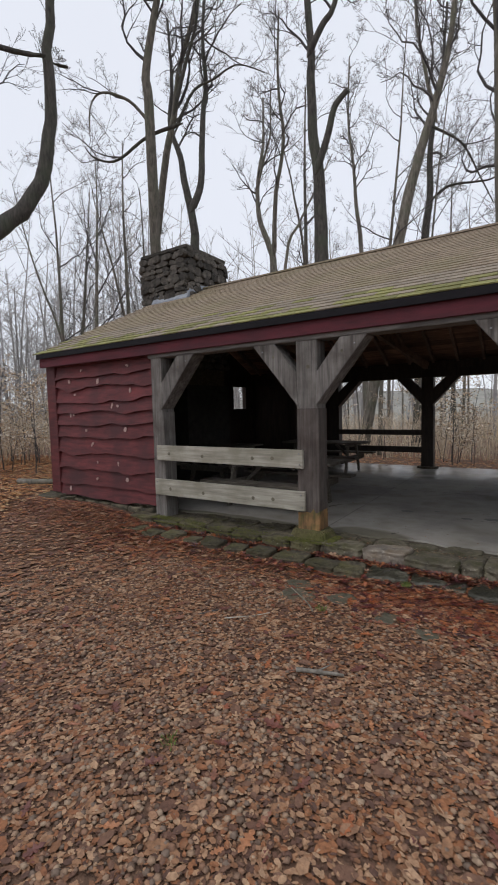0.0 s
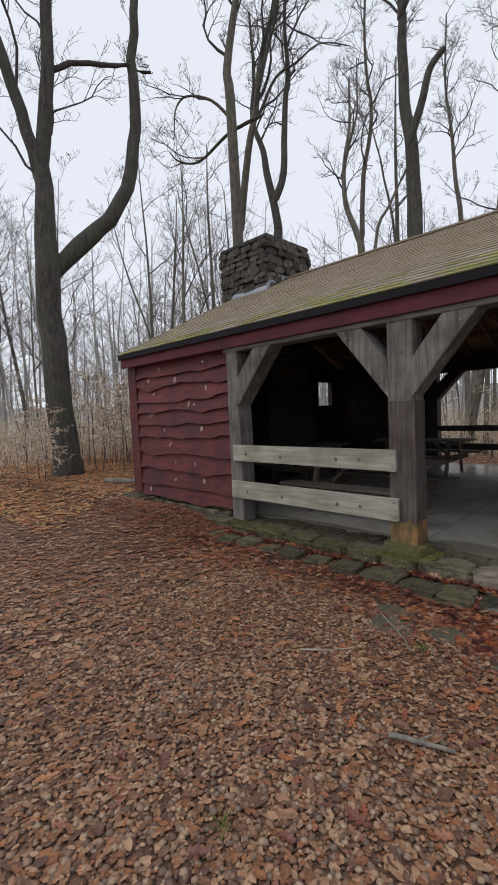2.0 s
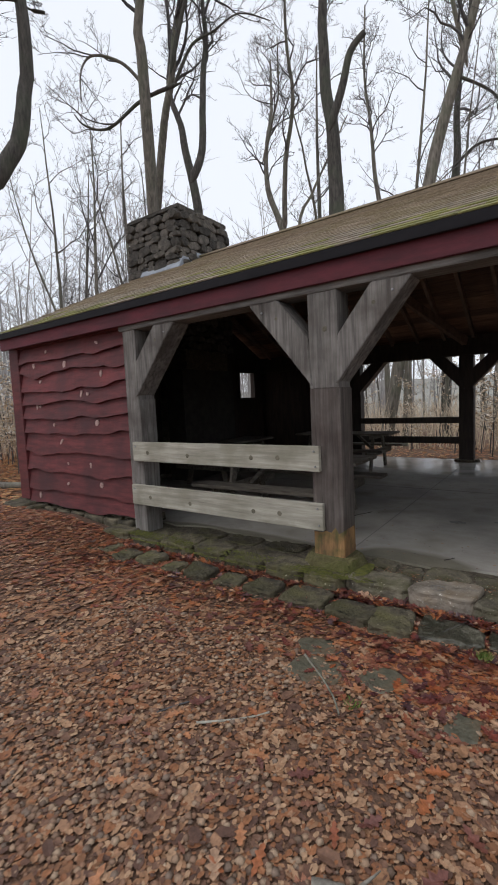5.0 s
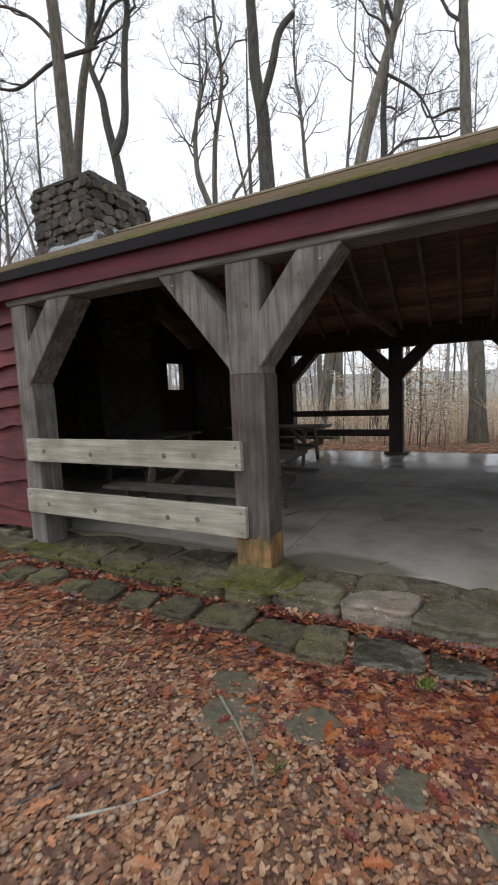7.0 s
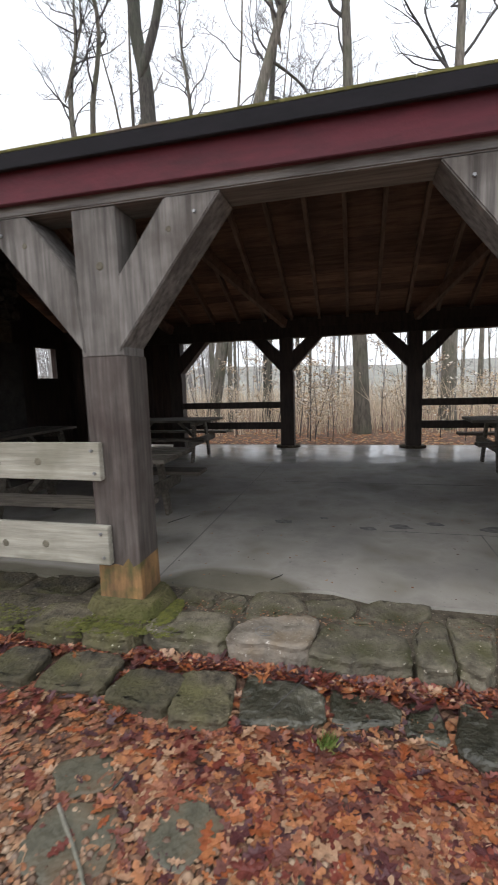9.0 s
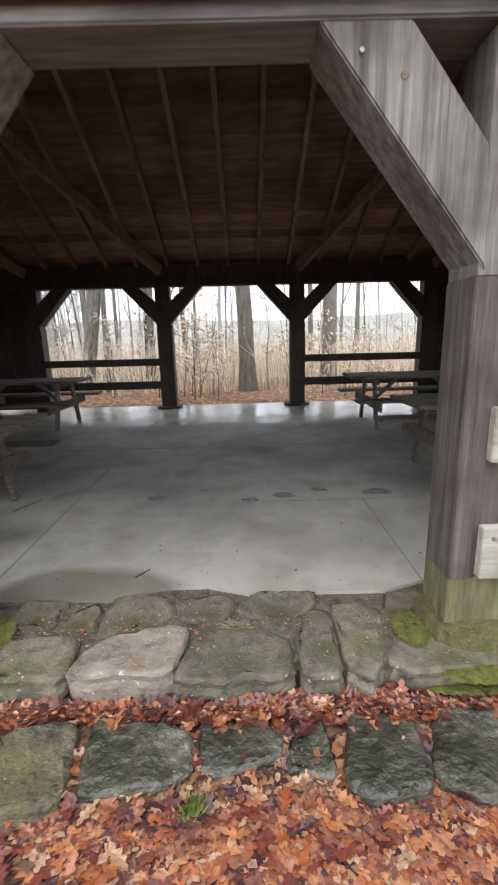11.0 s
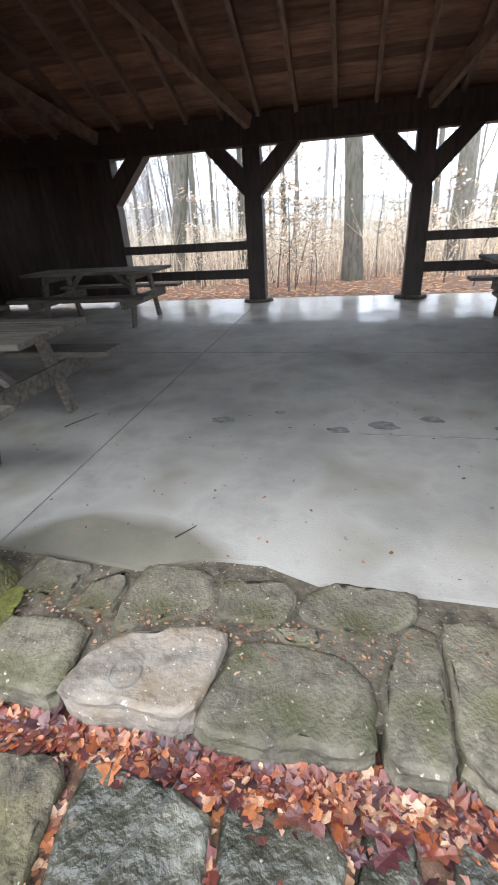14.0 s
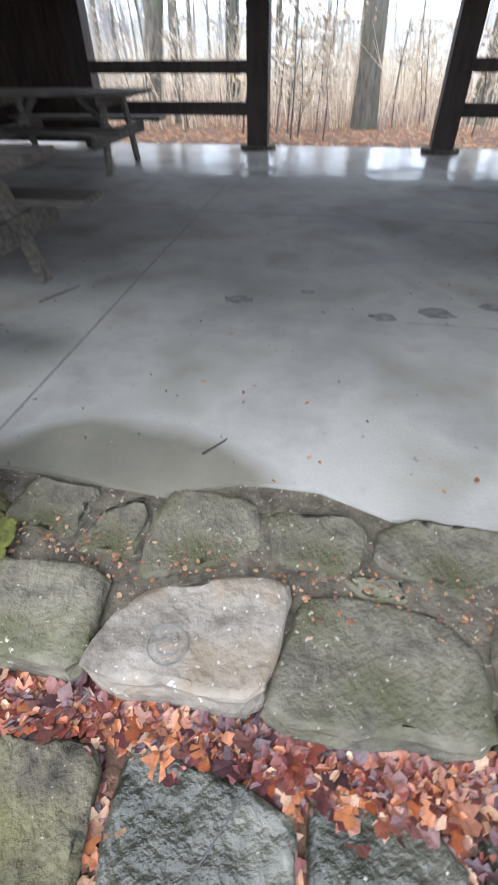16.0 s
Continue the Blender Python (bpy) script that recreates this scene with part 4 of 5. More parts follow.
def branch_out(rnd, pts, radii, verts, faces, depth, count, length, lo=0.3, stout=0.012):
    """Side branches along a limb, and theirs in turn."""
    for c in range(count):
        f = lo + (1 - lo) * (c + rnd.random()) / count
        i = min(int(f * (len(pts) - 1)), len(pts) - 2)
        g = f * (len(pts) - 1) - i
        p = pts[i].lerp(pts[i + 1], g)
        along = (pts[i + 1] - pts[i]).normalized()
        a = rnd.uniform(0, math.tau)
        out = Vector((math.cos(a), math.sin(a), rnd.uniform(-0.1, 0.5)))
        way = along * rnd.uniform(0.4, 0.9) + out * rnd.uniform(0.6, 1.0)
        ln = length * rnd.uniform(0.5, 1.1) * (1.15 - 0.55 * f)
        r = max(0.006, min(radii[i] * 0.6, ln * stout))
        bp, br = limb(rnd, p, way, ln, r, (1, 2, 4, 7)[depth - 1], 0.24, 0.1)
        tube(verts, faces, bp, br, 4 if r > 0.02 else 3)
        if depth > 1:
            branch_out(rnd, bp, br, verts, faces, depth - 1, (3, 4, 5, 6)[depth - 1], ln * 0.56, 0.2, stout * 0.95)


def bare_tree(height, radius, seed, lean=(0, 0), crown_from=0.35, boughs=16, stems=None, bark=None, depth=4, reach=0.28):
    """A leafless forest tree: trunk with its stems, and a crown of boughs and twigs. stems: heads of extra main stems, as (fork height, sideways, forward, length)."""
    rnd = random.Random(seed)
    tree = empty("bare_tree")
    tv, tf, cv, cf = [], [], [], []
    pts, radii = limb(rnd, Vector((0, 0, -0.4)), Vector((lean[0], lean[1], 1)), height, radius, 14, 0.018, 0.01)
    radii = [radius * (1 - 0.86 * (i / 14) ** 1.1) * (1.35 if i == 0 else 1) for i in range(15)]
    tube(tv, tf, pts, radii, 10)
    branch_out(rnd, pts, radii, cv, cf, depth, boughs, height * reach, crown_from)
    for fork, su, sv, ln in (stems or ()):
        i = min(int(fork / height * 14), 12)
        sp, sr = limb(rnd, pts[i], Vector((su, sv, 1)), ln, radii[i] * 0.72, 10, 0.06, 0.05)
        tube(tv, tf, sp, sr, 8)
        branch_out(rnd, sp, sr, cv, cf, depth, max(6, boughs // 2), ln * 0.33, 0.3)
    mesh_object("trunk", tv, tf, bark or BARK, tree, smooth=True)
    mesh_object("crown", cv, cf, TWIG, tree, smooth=True)
    return tagged(tree, "tall leafless forest tree with grey-brown bark", "tree", "forest trees")


def stand(tree, x, y, turn=0, size=1.0):
    tree.matrix_basis = pose(x, y, ground_height(x, y), 0, 0, turn) @ Matrix.Diagonal((size, size, size, 1))
    return tree


# the great forked tree past the west corner: its crooked limb is drawn joint by joint
rnd = random.Random(77)
great = empty("forked_tree", -12.1, 5.5, ground_height(-12.1, 5.5))
side, tv, tf, cv, cf = Vector((0.39, 0.92, 0)), [], [], [], []


def great_limb(joints, sides, boughs, reach, lo=0.3):
    pts, rad = [], []
    for k in range(len(joints) - 1):
        for q in range(4):
            a, b = joints[k], joints[k + 1]
            f = q / 4
            pts.append(side * (a[0] + (b[0] - a[0]) * f) + Vector((0.05 * rnd.gauss(0, 1), 0, a[1] + (b[1] - a[1]) * f)) + Vector((-0.9, 0.4, 0)) * (a[1] * 0.02))
            rad.append(a[2] + (b[2] - a[2]) * f)
    tube(tv, tf, pts, rad, 10)
    if boughs:
        branch_out(rnd, pts, rad, cv, cf, 4, boughs, reach, lo)


great_limb(((0.1, -0.4, 0.5), (0.05, 0.5, 0.36), (-0.05, 3, 0.33), (-0.1, 5.6, 0.31), (0.0, 8.2, 0.2), (0.25, 10.5, 0.17), (0.45, 13.5, 0.13), (1.2, 17, 0.05)), 10, 10, 4.2, 0.55)
great_limb(((-0.1, 5.2, 0.2), (0.7, 6.1, 0.24), (1.6, 6.95, 0.21), (2.15, 7.9, 0.19), (2.5, 9.6, 0.16), (2.5, 11.5, 0.13), (2.75, 14, 0.1), (3.0, 17, 0.03)), 10, 5, 2.2, 0.68)
great_limb(((0.0, 7.5, 0.17), (-0.4, 9.5, 0.15), (-1.1, 12, 0.12), (-2.0, 15.5, 0.05)), 8, 9, 3.8, 0.35)
great_limb(((0.25, 10.6, 0.08), (1.0, 11.0, 0.07), (2.4, 11.25, 0.06), (3.2, 11.2, 0.03)), 6, 2, 0.8, 0.7)
mesh_object("trunk", tv, tf, BARK_DARK, great, smooth=True)
mesh_object("crown", cv, cf, TWIG, great, smooth=True)
tagged(great, "great forked leafless tree with a crooked dark limb", "tree")

# trees close behind the shelter, each stem by its joints: sideways, height
def smooth_line(joints, per=4):
    """Points of a smooth curve through the joints."""
    p = [joints[0]] + list(joints) + [joints[-1]]
    out = []
    for k in range(1, len(p) - 2):
        for q in range(per):
            t = q / per
            out.append(tuple(0.5 * (2 * b + (c - a) * t + (2 * a - 5 * b + 4 * c - d) * t * t + (3 * b - a - 3 * c + d) * t ** 3) for a, b, c, d in zip(p[k - 1], p[k], p[k + 1], p[k + 2])))
    return out + [tuple(joints[-1])]


def stemmed_tree(x, y, seed, stems, bark, label, twigs=3.6):
    """stems: (joints, radius below, radius above, boughs, lowest bough as a share of the stem)."""
    r = random.Random(seed)
    tree = empty("bare_tree", x, y, 0)
    away = Vector((x, y, 0)).normalized()
    across = Vector((away.y, -away.x, 0))
    tv, tf, cv, cf = [], [], [], []
    for joints, r0, r1, boughs, lo in stems:
        line, turn = smooth_line(joints), r.uniform(-0.25, 0.25)
        pts = [across * (u + 0.03 * noise.noise((z * 0.9, seed, 0))) + away * (turn * (z - joints[0][1])) + Vector((0, 0, z)) for u, z in line]
        rad = [r0 + (r1 - r0) * k / (len(pts) - 1) for k in range(len(pts))]
        if joints[0][1] < 0:
            rad[0] *= 1.4
        if joints[0][1] > 0:
            lead = (pts[1] - pts[0]).normalized()
            pts, rad = [pts[0] - lead * 0.3] + pts, [0.02] + rad
        tube(tv, tf, pts, rad, 9)
        branch_out(r, pts, rad, cv, cf, 4, boughs, twigs, lo, 0.02)
    mesh_object("trunk", tv, tf, bark, tree, smooth=True)
    mesh_object("crown", cv, cf, TWIG, tree, smooth=True)
    return tagged(tree, label, "tree", "trees behind the shelter")


stemmed_tree(-13.6, 14.0, 21, [
    (((0.1, -0.8), (0.05, 8.3), (0.0, 12.8), (-0.05, 13.8), (0.42, 16), (0.9, 18.4), (1.1, 22)), 0.24, 0.05, 13, 0.5),
    (((0.15, 9.2), (0.61, 12), (0.97, 13.4), (1.23, 15), (1.83, 16.8), (2.3, 18.6), (2.6, 21)), 0.16, 0.04, 10, 0.3),
    (((-0.05, 13.6), (-0.8, 14.3), (-1.8, 14.5), (-2.3, 14.0), (-2.4, 13.0)), 0.07, 0.02, 5, 0.3)], BARK, "tall pale leafless tree in two stems")
stemmed_tree(-11.05, 13.6, 22, [
    (((0.0, -0.8), (-0.05, 7.8), (-0.04, 9.5), (-0.41, 11.8), (-0.58, 13), (-0.98, 14.5), (-0.85, 16.7), (-1.0, 20)), 0.23, 0.05, 12, 0.6),
    (((-0.04, 9.4), (0.29, 10.4), (0.43, 13), (0.62, 14.8), (0.55, 16.8), (0.8, 20)), 0.15, 0.05, 9, 0.35),
    (((-0.47, 12.5), (0.13, 13.5), (0.88, 13.9), (1.75, 14.4), (2.8, 14.2)), 0.06, 0.015, 5, 0.3),
    (((-0.58, 13), (-0.15, 14.4), (0.2, 15.4), (0.4, 16.8), (0.3, 19)), 0.08, 0.03, 6, 0.2),
    (((-0.6, 12.3), (-1.66, 11.9), (-2.65, 11.2), (-3.17, 11.05), (-3.7, 11.2), (-3.96, 11.5)), 0.07, 0.02, 4, 0.35)], BARK_DARK, "dark leafless tree forked over the chimney with a drooping bough")
stemmed_tree(-9.9, 17.4, 23, [
    (((0.2, -0.8), (0.12, 8), (-0.03, 9.4), (-0.56, 11.1), (-0.59, 13), (-0.3, 15), (-0.27, 17.6)), 0.2, 0.04, 13, 0.5),
    (((0.15, 8.6), (0.27, 10.8), (0.62, 12.7), (0.42, 14.8), (0.5, 17)), 0.11, 0.03, 10, 0.3),
    (((-0.55, 11.3), (-0.16, 12.5), (0.1, 13.4), (0.1, 15)), 0.06, 0.02, 6, 0.2)], BARK, "slender pale leafless tree with two stems", 3.0)
stemmed_tree(-9.6, 18.15, 33, [(((-0.6, -0.8), (0.0, 8.1), (0.66, 10), (1.33, 11.3), (2.2, 13)), 0.09, 0.02, 6, 0.6)], BARK, "thin leaning leafless tree", 1.3)
stemmed_tree(-6.37, 14.7, 24, [
    (((0.1, -0.8), (0.05, 6.7), (0.02, 8.7), (-0.02, 10.2), (-0.21, 11.7), (-0.26, 13.7), (-0.27, 15.3), (-0.6, 20)), 0.29, 0.11, 7, 0.72),
    (((-0.03, 9.9), (0.33, 11), (0.57, 11.85), (0.96, 12.3)), 0.13, 0.09, 0, 0.5),
    (((-0.22, 13.7), (0.18, 14.5), (0.56, 15.1), (1.2, 17.5)), 0.12, 0.07, 4, 0.6)], BARK_DARK, "tall dark leafless tree with a broken side stem")
stemmed_tree(-3.9, 17.6, 25, [
    (((-2.0, -0.8), (-0.5, 7.6), (0.0, 9.7), (0.38, 11), (0.76, 12.2), (1.12, 13.7), (1.32, 15.7), (1.5, 19)), 0.22, 0.05, 15, 0.5),
    (((0.7, 12), (0.37, 13.5), (0.09, 15), (0.0, 17)), 0.08, 0.03, 8, 0.2)], BARK, "leaning mossy leafless tree with many twigs")
stemmed_tree(-3.96, 20.7, 26, [
    (((-0.5, -0.8), (-0.21, 8.7), (0.0, 10.9), (0.01, 13), (0.21, 15.4), (0.5, 16.8), (0.7, 20)), 0.2, 0.05, 13, 0.5),
    (((0.05, 10.3), (0.76, 10.8), (1.8, 10.75), (2.5, 10.8), (3.6, 11.6)), 0.06, 0.02, 7, 0.3),
    (((0.1, 13.3), (1.2, 12.5), (1.8, 11.4), (2.5, 10.0)), 0.06, 0.02, 6, 0.2)], BARK_DARK, "straight leafless tree with low spreading boughs")
stemmed_tree(-6.7, 20.0, 27, [(((0.2, -0.8), (0.0, 8.5), (-0.23, 11), (-0.34, 12.9), (-0.57, 15), (-0.5, 18)), 0.12, 0.03, 15, 0.45)], BARK, "slim leafless tree with fine twigs", 3.0)
stand(bare_tree(19, 0.25, 29, (0.0, 0), 0.5, 12), -0.65, 16.3)
stand(bare_tree(19, 0.25, 30, (0.02, 0), 0.5, 12), 1.95, 17.5)
stand(bare_tree(16, 0.09, 31, (0.0, 0), 0.4, 10), -5.0, 17.0)
stand(bare_tree(15, 0.08, 32, (0.03, 0), 0.4, 10), -4.2, 19.0)

# the wood around: a few kinds of tree, each many times
kinds = [bare_tree(h, r, 40 + k, (0.03 * math.sin(k * 2), 0.03), c, b, s, None, 4, 0.27) for k, (h, r, c, b, s) in enumerate(
    ((17, 0.16, 0.35, 11, None), (15, 0.11, 0.35, 7, [(6, 0.3, 0.1, 8)]), (19, 0.19, 0.4, 7, [(8, -0.3, 0.2, 9)]), (13, 0.08, 0.3, 10, None), (16, 0.13, 0.4, 7, [(7, 0.2, -0.3, 7)]), (11, 0.055, 0.25, 10, None)))]
rnd = random.Random(9)
spots = []
tries = 0
while len(spots) < 92 and tries < 6000:
    tries += 1
    # the last eight are added out of view, to close the surroundings for reflections
    a = radians(rnd.uniform(146, 186) if len(spots) % 3 == 0 else rnd.uniform(56, 150)) if len(spots) < 84 else radians(rnd.uniform(196, 412))
    r = 19 + 48 * rnd.random() ** 1.2
    x, y = -1 + r * math.cos(a), 3 + r * math.sin(a)
    if (-10.5 < x < 8 and -9 < y < 22) or (x > -17 and x < -8 and y < 9 and y > 3) or (-13 < x < -7 and 9 < y < 14):
        continue
    if y < 40 and 120 < math.degrees(math.atan2(y - 1, x + 0.4)) < 131:
        continue
    if any((x - p) ** 2 + (y - q) ** 2 < 3.2 for p, q in spots):
        continue
    spots.append((x, y))
for k, (x, y) in enumerate(spots):
    t = kinds[k % 6] if k < 6 else copy_thing(kinds[k % 6], Matrix())
    stand(t, x, y, rnd.uniform(0, 360), rnd.uniform(0.8, 1.15))


# ---- undergrowth ----
def sapling(seed, height):
    """A young beech that keeps its pale dry leaves."""
    r = random.Random(seed)
    s = empty("sapling")
    v, f, lv, lf = [], [], [], []
    pts, rad = limb(r, Vector((0, 0, -0.1)), Vector((0, 0, 1)), height, 0.018, 8, 0.06, 0.03)
    tube(v, f, pts, rad, 5)
    for c in range(16):
        i = r.randint(2, 7)
        a = r.uniform(0, math.tau)
        bp, br = limb(r, pts[i], Vector((math.cos(a), math.sin(a), 0.35)), height * r.uniform(0.16, 0.3), 0.007, 4, 0.12, 0.02)
        tube(v, f, bp, br, 3)
        for q in range(17):
            p = bp[r.randint(1, 4)] + Vector((r.gauss(0, 0.05), r.gauss(0, 0.05), r.gauss(0, 0.04)))
            d, e = Vector((r.gauss(0, 1), r.gauss(0, 1), r.gauss(0, 0.5))).normalized() * r.uniform(0.06, 0.1), Vector((r.gauss(0, 1), r.gauss(0, 1), r.gauss(0, 1))).normalized() * 0.034
            o = len(lv)
            lv += [p, p + d * 0.5 + e, p + d, p + d * 0.5 - e]
            lf += [(o, o + 1, o + 2), (o, o + 2, o + 3)]
    tagged(mesh_object("stem", v, f, TWIG, s, smooth=True), kind="stuff")
    tagged(mesh_object("leaves", lv, lf, PALE_LEAF, s), kind="stuff")
    return tagged(s, "thin sapling still holding pale dry leaves", "sapling", "saplings")


young = [sapling(300 + k, 2.2 + 0.5 * k) for k in range(4)]
rnd = random.Random(31)
places = [(-2.2 + rnd.gauss(0, 0.6), 14.2 + rnd.uniform(-0.6, 1.6)) for _ in range(6)] + [(rnd.uniform(-7, 6), rnd.uniform(13.6, 20)) for _ in range(26)] + [(rnd.uniform(-15, -9.2), rnd.uniform(5.8, 11)) for _ in range(40)] + [(-11.4 + rnd.gauss(0, 0.6), 4.4 + rnd.gauss(0, 0.4)) for _ in range(8)] + [(rnd.uniform(-17, -9.8), rnd.uniform(6.2, 12)) for _ in range(44)]
for k, (x, y) in enumerate(places):
    t = young[k % 4] if k < 4 else copy_thing(young[k % 4], Matrix())
    stand(t, x, y, rnd.uniform(0, 360), rnd.uniform(0.6, 1.0) if y > 6 else 0.55)

# dry brush as a thicket of thin stems
v, f = [], []
for k in range(7000):
    a = radians(rnd.uniform(50, 188))
    r = 15.5 + 42 * rnd.random() ** 1.5
    x, y = -1 + r * math.cos(a), 0.5 + r * math.sin(a)
    if y < 13.6 and x > -10.5 or (x > -13 and y < 6.5):
        continue
    h = rnd.uniform(0.4, 1.8) * (1 + r * 0.01)
    p = Vector((x, y, ground_height(x, y) - 0.05))
    d = Vector((rnd.gauss(0, 0.16), rnd.gauss(0, 0.16), 1))
    q = p + d * h * 0.6
    tube(v, f, [p, q, q + (d + Vector((rnd.gauss(0, 0.25), rnd.gauss(0, 0.25), 0))) * h * 0.4], [0.008 + r * 0.0002, 0.006 + r * 0.0002, 0.002], 3)
    for b in range(2):
        e = Vector((rnd.gauss(0, 0.5), rnd.gauss(0, 0.5), 0.6)) * h * 0.4
        tube(v, f, [q, q + e], [0.004 + r * 0.00012, 0.002], 3)
tagged(mesh_object("dry_brush", v, f, BRUSH), "thicket of dry tan brush stems", "brush", kind="stuff")

# the wood farther off, countless thin trees, distance haze painted into their bark
rnd = random.Random(61)
v, f = [], []
for k in range(620):
    a = radians(rnd.uniform(140, 192) if k % 2 else rnd.uniform(108, 142) if k % 12 else rnd.uniform(45, 108))
    r = 30 + 75 * rnd.random()
    x, y = -1 + r * math.cos(a), 3 + r * math.sin(a)
    h, th = rnd.uniform(11, 19), rnd.uniform(0.07, 0.17)
    trunk, rad = limb(rnd, Vector((x, y, ground_height(x, y) - 0.3)), Vector((rnd.gauss(0, 0.05), rnd.gauss(0, 0.05), 1)), h, th, 4, 0.035, 0.02)
    tube(v, f, trunk, rad, 4)
    for c in range(13):
        g = 0.25 + 0.74 * (c + rnd.random()) / 13
        i = min(int(g * 4), 3)
        p, b = trunk[i].lerp(trunk[i + 1], g * 4 - i), rnd.uniform(0, math.tau)
        bough, br = limb(rnd, p, Vector((math.cos(b), math.sin(b), rnd.uniform(0.5, 1.3))), h * rnd.uniform(0.14, 0.28) * (1.25 - 0.6 * g), 0.032, 2, 0.15, 0.08)
        tube(v, f, bough, br, 3)
        for e in range(5):
            q = bough[0].lerp(bough[2], rnd.uniform(0.35, 1))
            w = Vector((math.cos(b) + rnd.gauss(0, 0.8), math.sin(b) + rnd.gauss(0, 0.8), rnd.uniform(0.2, 1.4))).normalized() * rnd.uniform(0.7, 1.7)
            tube(v, f, [q, q + w], [0.016, 0.008], 3)
tagged(mesh_object("far_woods", v, f, FAR_BARK), "bare winter wood receding behind the shelter, its grey paled for haze", "woods", kind="stuff")

# far wooded hills, lightened in colour for haze
v, f = [], []
n = 160
for k in range(n + 1):
    a = radians(-20 + 240 * k / n)
    r = 260 + 30 * math.sin(a * 3)
    top = 9 + 4 * noise.noise((a * 3, 0, 0)) + 2.2 * noise.noise((a * 12, 3, 0)) + 1.0 * noise.noise((a * 55, 3, 0))
    for rr, z in ((r * 0.55, -6), (r * 0.75, top * 0.2 - 2), (r, top), (r * 1.15, -8)):
        v.append((rr * math.cos(a), rr * math.sin(a), z))
    if k:
        o = (k - 1) * 4
        f += [(o + i, o + i + 1, o + 5 + i, o + 4 + i) for i in range(3)]
tagged(mesh_object("backdrop", v, f, HILL, smooth=True), "low grey-brown wooded hills far off, paled for haze", "hills", kind="structure")


# ---- fallen leaves, chips and pebbles ----
def leaf_shape(lobed, rnd):
    if not lobed:
        return [(math.cos(math.tau * k / 6), 0.55 * math.sin(math.tau * k / 6)) for k in range(6)]
    half = ((-0.62, 0.26), (-0.35, 0.14), (-0.1, 0.52), (0.16, 0.2), (0.42, 0.5), (0.62, 0.18), (0.85, 0.26))
    return [(-1.0, 0.03)] + [(u, -w) for u, w in half] + [(1.05, 0.0)] + [(u, w) for u, w in half[::-1]]


def scatter(name, count, region, size, mat, seed, label, category, lobed=False, lift=0.004, surface=ground_height, keep=None, flat=0.22):
    """Many small curled leaves lying on the ground, as one sheet of litter."""
    r = random.Random(seed)
    shape = leaf_shape(lobed, r)
    n = len(shape)
    verts, faces = [], []
    for _ in range(count):
        x, y = region(r)
        if any((x - p) ** 2 + (y - q) ** 2 < (0.42 * w) ** 2 for p, q, w in SLATES) and r.random() < 0.8:
            continue
        if keep and not keep(x, y, r):
            continue
        s = size * r.uniform(0.55, 1.35)
        a = r.uniform(0, math.tau)
        ca, sa = math.cos(a), math.sin(a)
        tx, ty, curl = r.gauss(0, flat), r.gauss(0, flat), r.uniform(-0.1, 2.2 * flat)
        z = surface(x, y) + lift + r.random() * 0.012
        o = len(verts)
        wid = r.uniform(0.7, 1.3)
        for u, w in shape:
            w *= wid
            px, py = (u * ca - w * sa) * s, (u * sa + w * ca) * s
            verts.append((x + px, y + py, z + abs(px * tx + py * ty) * 0.6 + curl * s * w * w * 0.9))
        verts.append((x, y, z + 0.002))
        faces += [(o + k, o + (k + 1) % n, o + n) for k in range(n)]
    return tagged(mesh_object(name, verts, faces, mat), label, category, kind="stuff")


def near_path(r):
    return r.uniform(-7.8, 3.0), 0.2 + 4.3 * r.random()


def beyond(r):
    return r.uniform(-16, -3.0), r.uniform(-1, 9)


outside = lambda x, y, r: not (WEST < x < EAST and y > 4.6)
close = lambda r: (r.uniform(-3.6, 1.0), r.uniform(0.7, 4.4))
scatter("leaf_litter", 34000, close, 0.0165, LITTER, 1, "small brown leaf fragments and chips on the path", "leaf litter")
scatter("leaf_litter", 30000, near_path, 0.022, LITTER, 2, "brown leaf fragments on the path", "leaf litter")
scatter("leaf_litter", 16000, beyond, 0.05, LITTER, 3, "brown fallen leaves under the trees", "leaf litter", keep=outside)
scatter("leaf_litter", 14000, lambda r: (r.gauss(-2, 5), r.gauss(0, 4)), 0.04, LITTER, 16, "brown fallen leaves on the trodden ground", "leaf litter", keep=outside)
scatter("oak_leaves", 700, near_path, 0.05, DRY_OAK, 12, "scattered orange oak leaves", "leaves", True, 0.012)


def drift(r):
    return r.uniform(-5.2, 2.2), 4.3 - abs(r.gauss(0, 0.3))


scatter("oak_leaves", 4200, drift, 0.046, DRY_OAK, 4, "drift of wet orange oak leaves below the step", "leaves", True, 0.008, keep=lambda x, y, r: r.random() < min(1, max(0.1, (x + 2.3) / 1.3)))
scatter("oak_leaves", 3600, drift, 0.046, OAK, 18, "drift of dark wet oak leaves below the step", "leaves", True, 0.008, keep=lambda x, y, r: r.random() < min(1, max(0.1, (x + 2.3) / 1.3)))
scatter("oak_leaves", 2300, lambda r: (r.uniform(-5.2, 2.2), 4.66 + r.gauss(0, 0.03)), 0.052, OAK, 5, "wet oak leaves caught between the step stones", "leaves", True, 0.0, surface=lambda x, y: -0.115, flat=0.5)
scatter("leaf_crumbs", 900, lambda r: (r.uniform(-3.5, 1.2), 4.64 + r.gauss(0, 0.03)), 0.013, OAK, 17, "torn wet leaf scraps between the step stones", "leaves", surface=lambda x, y: -0.1, flat=0.6)
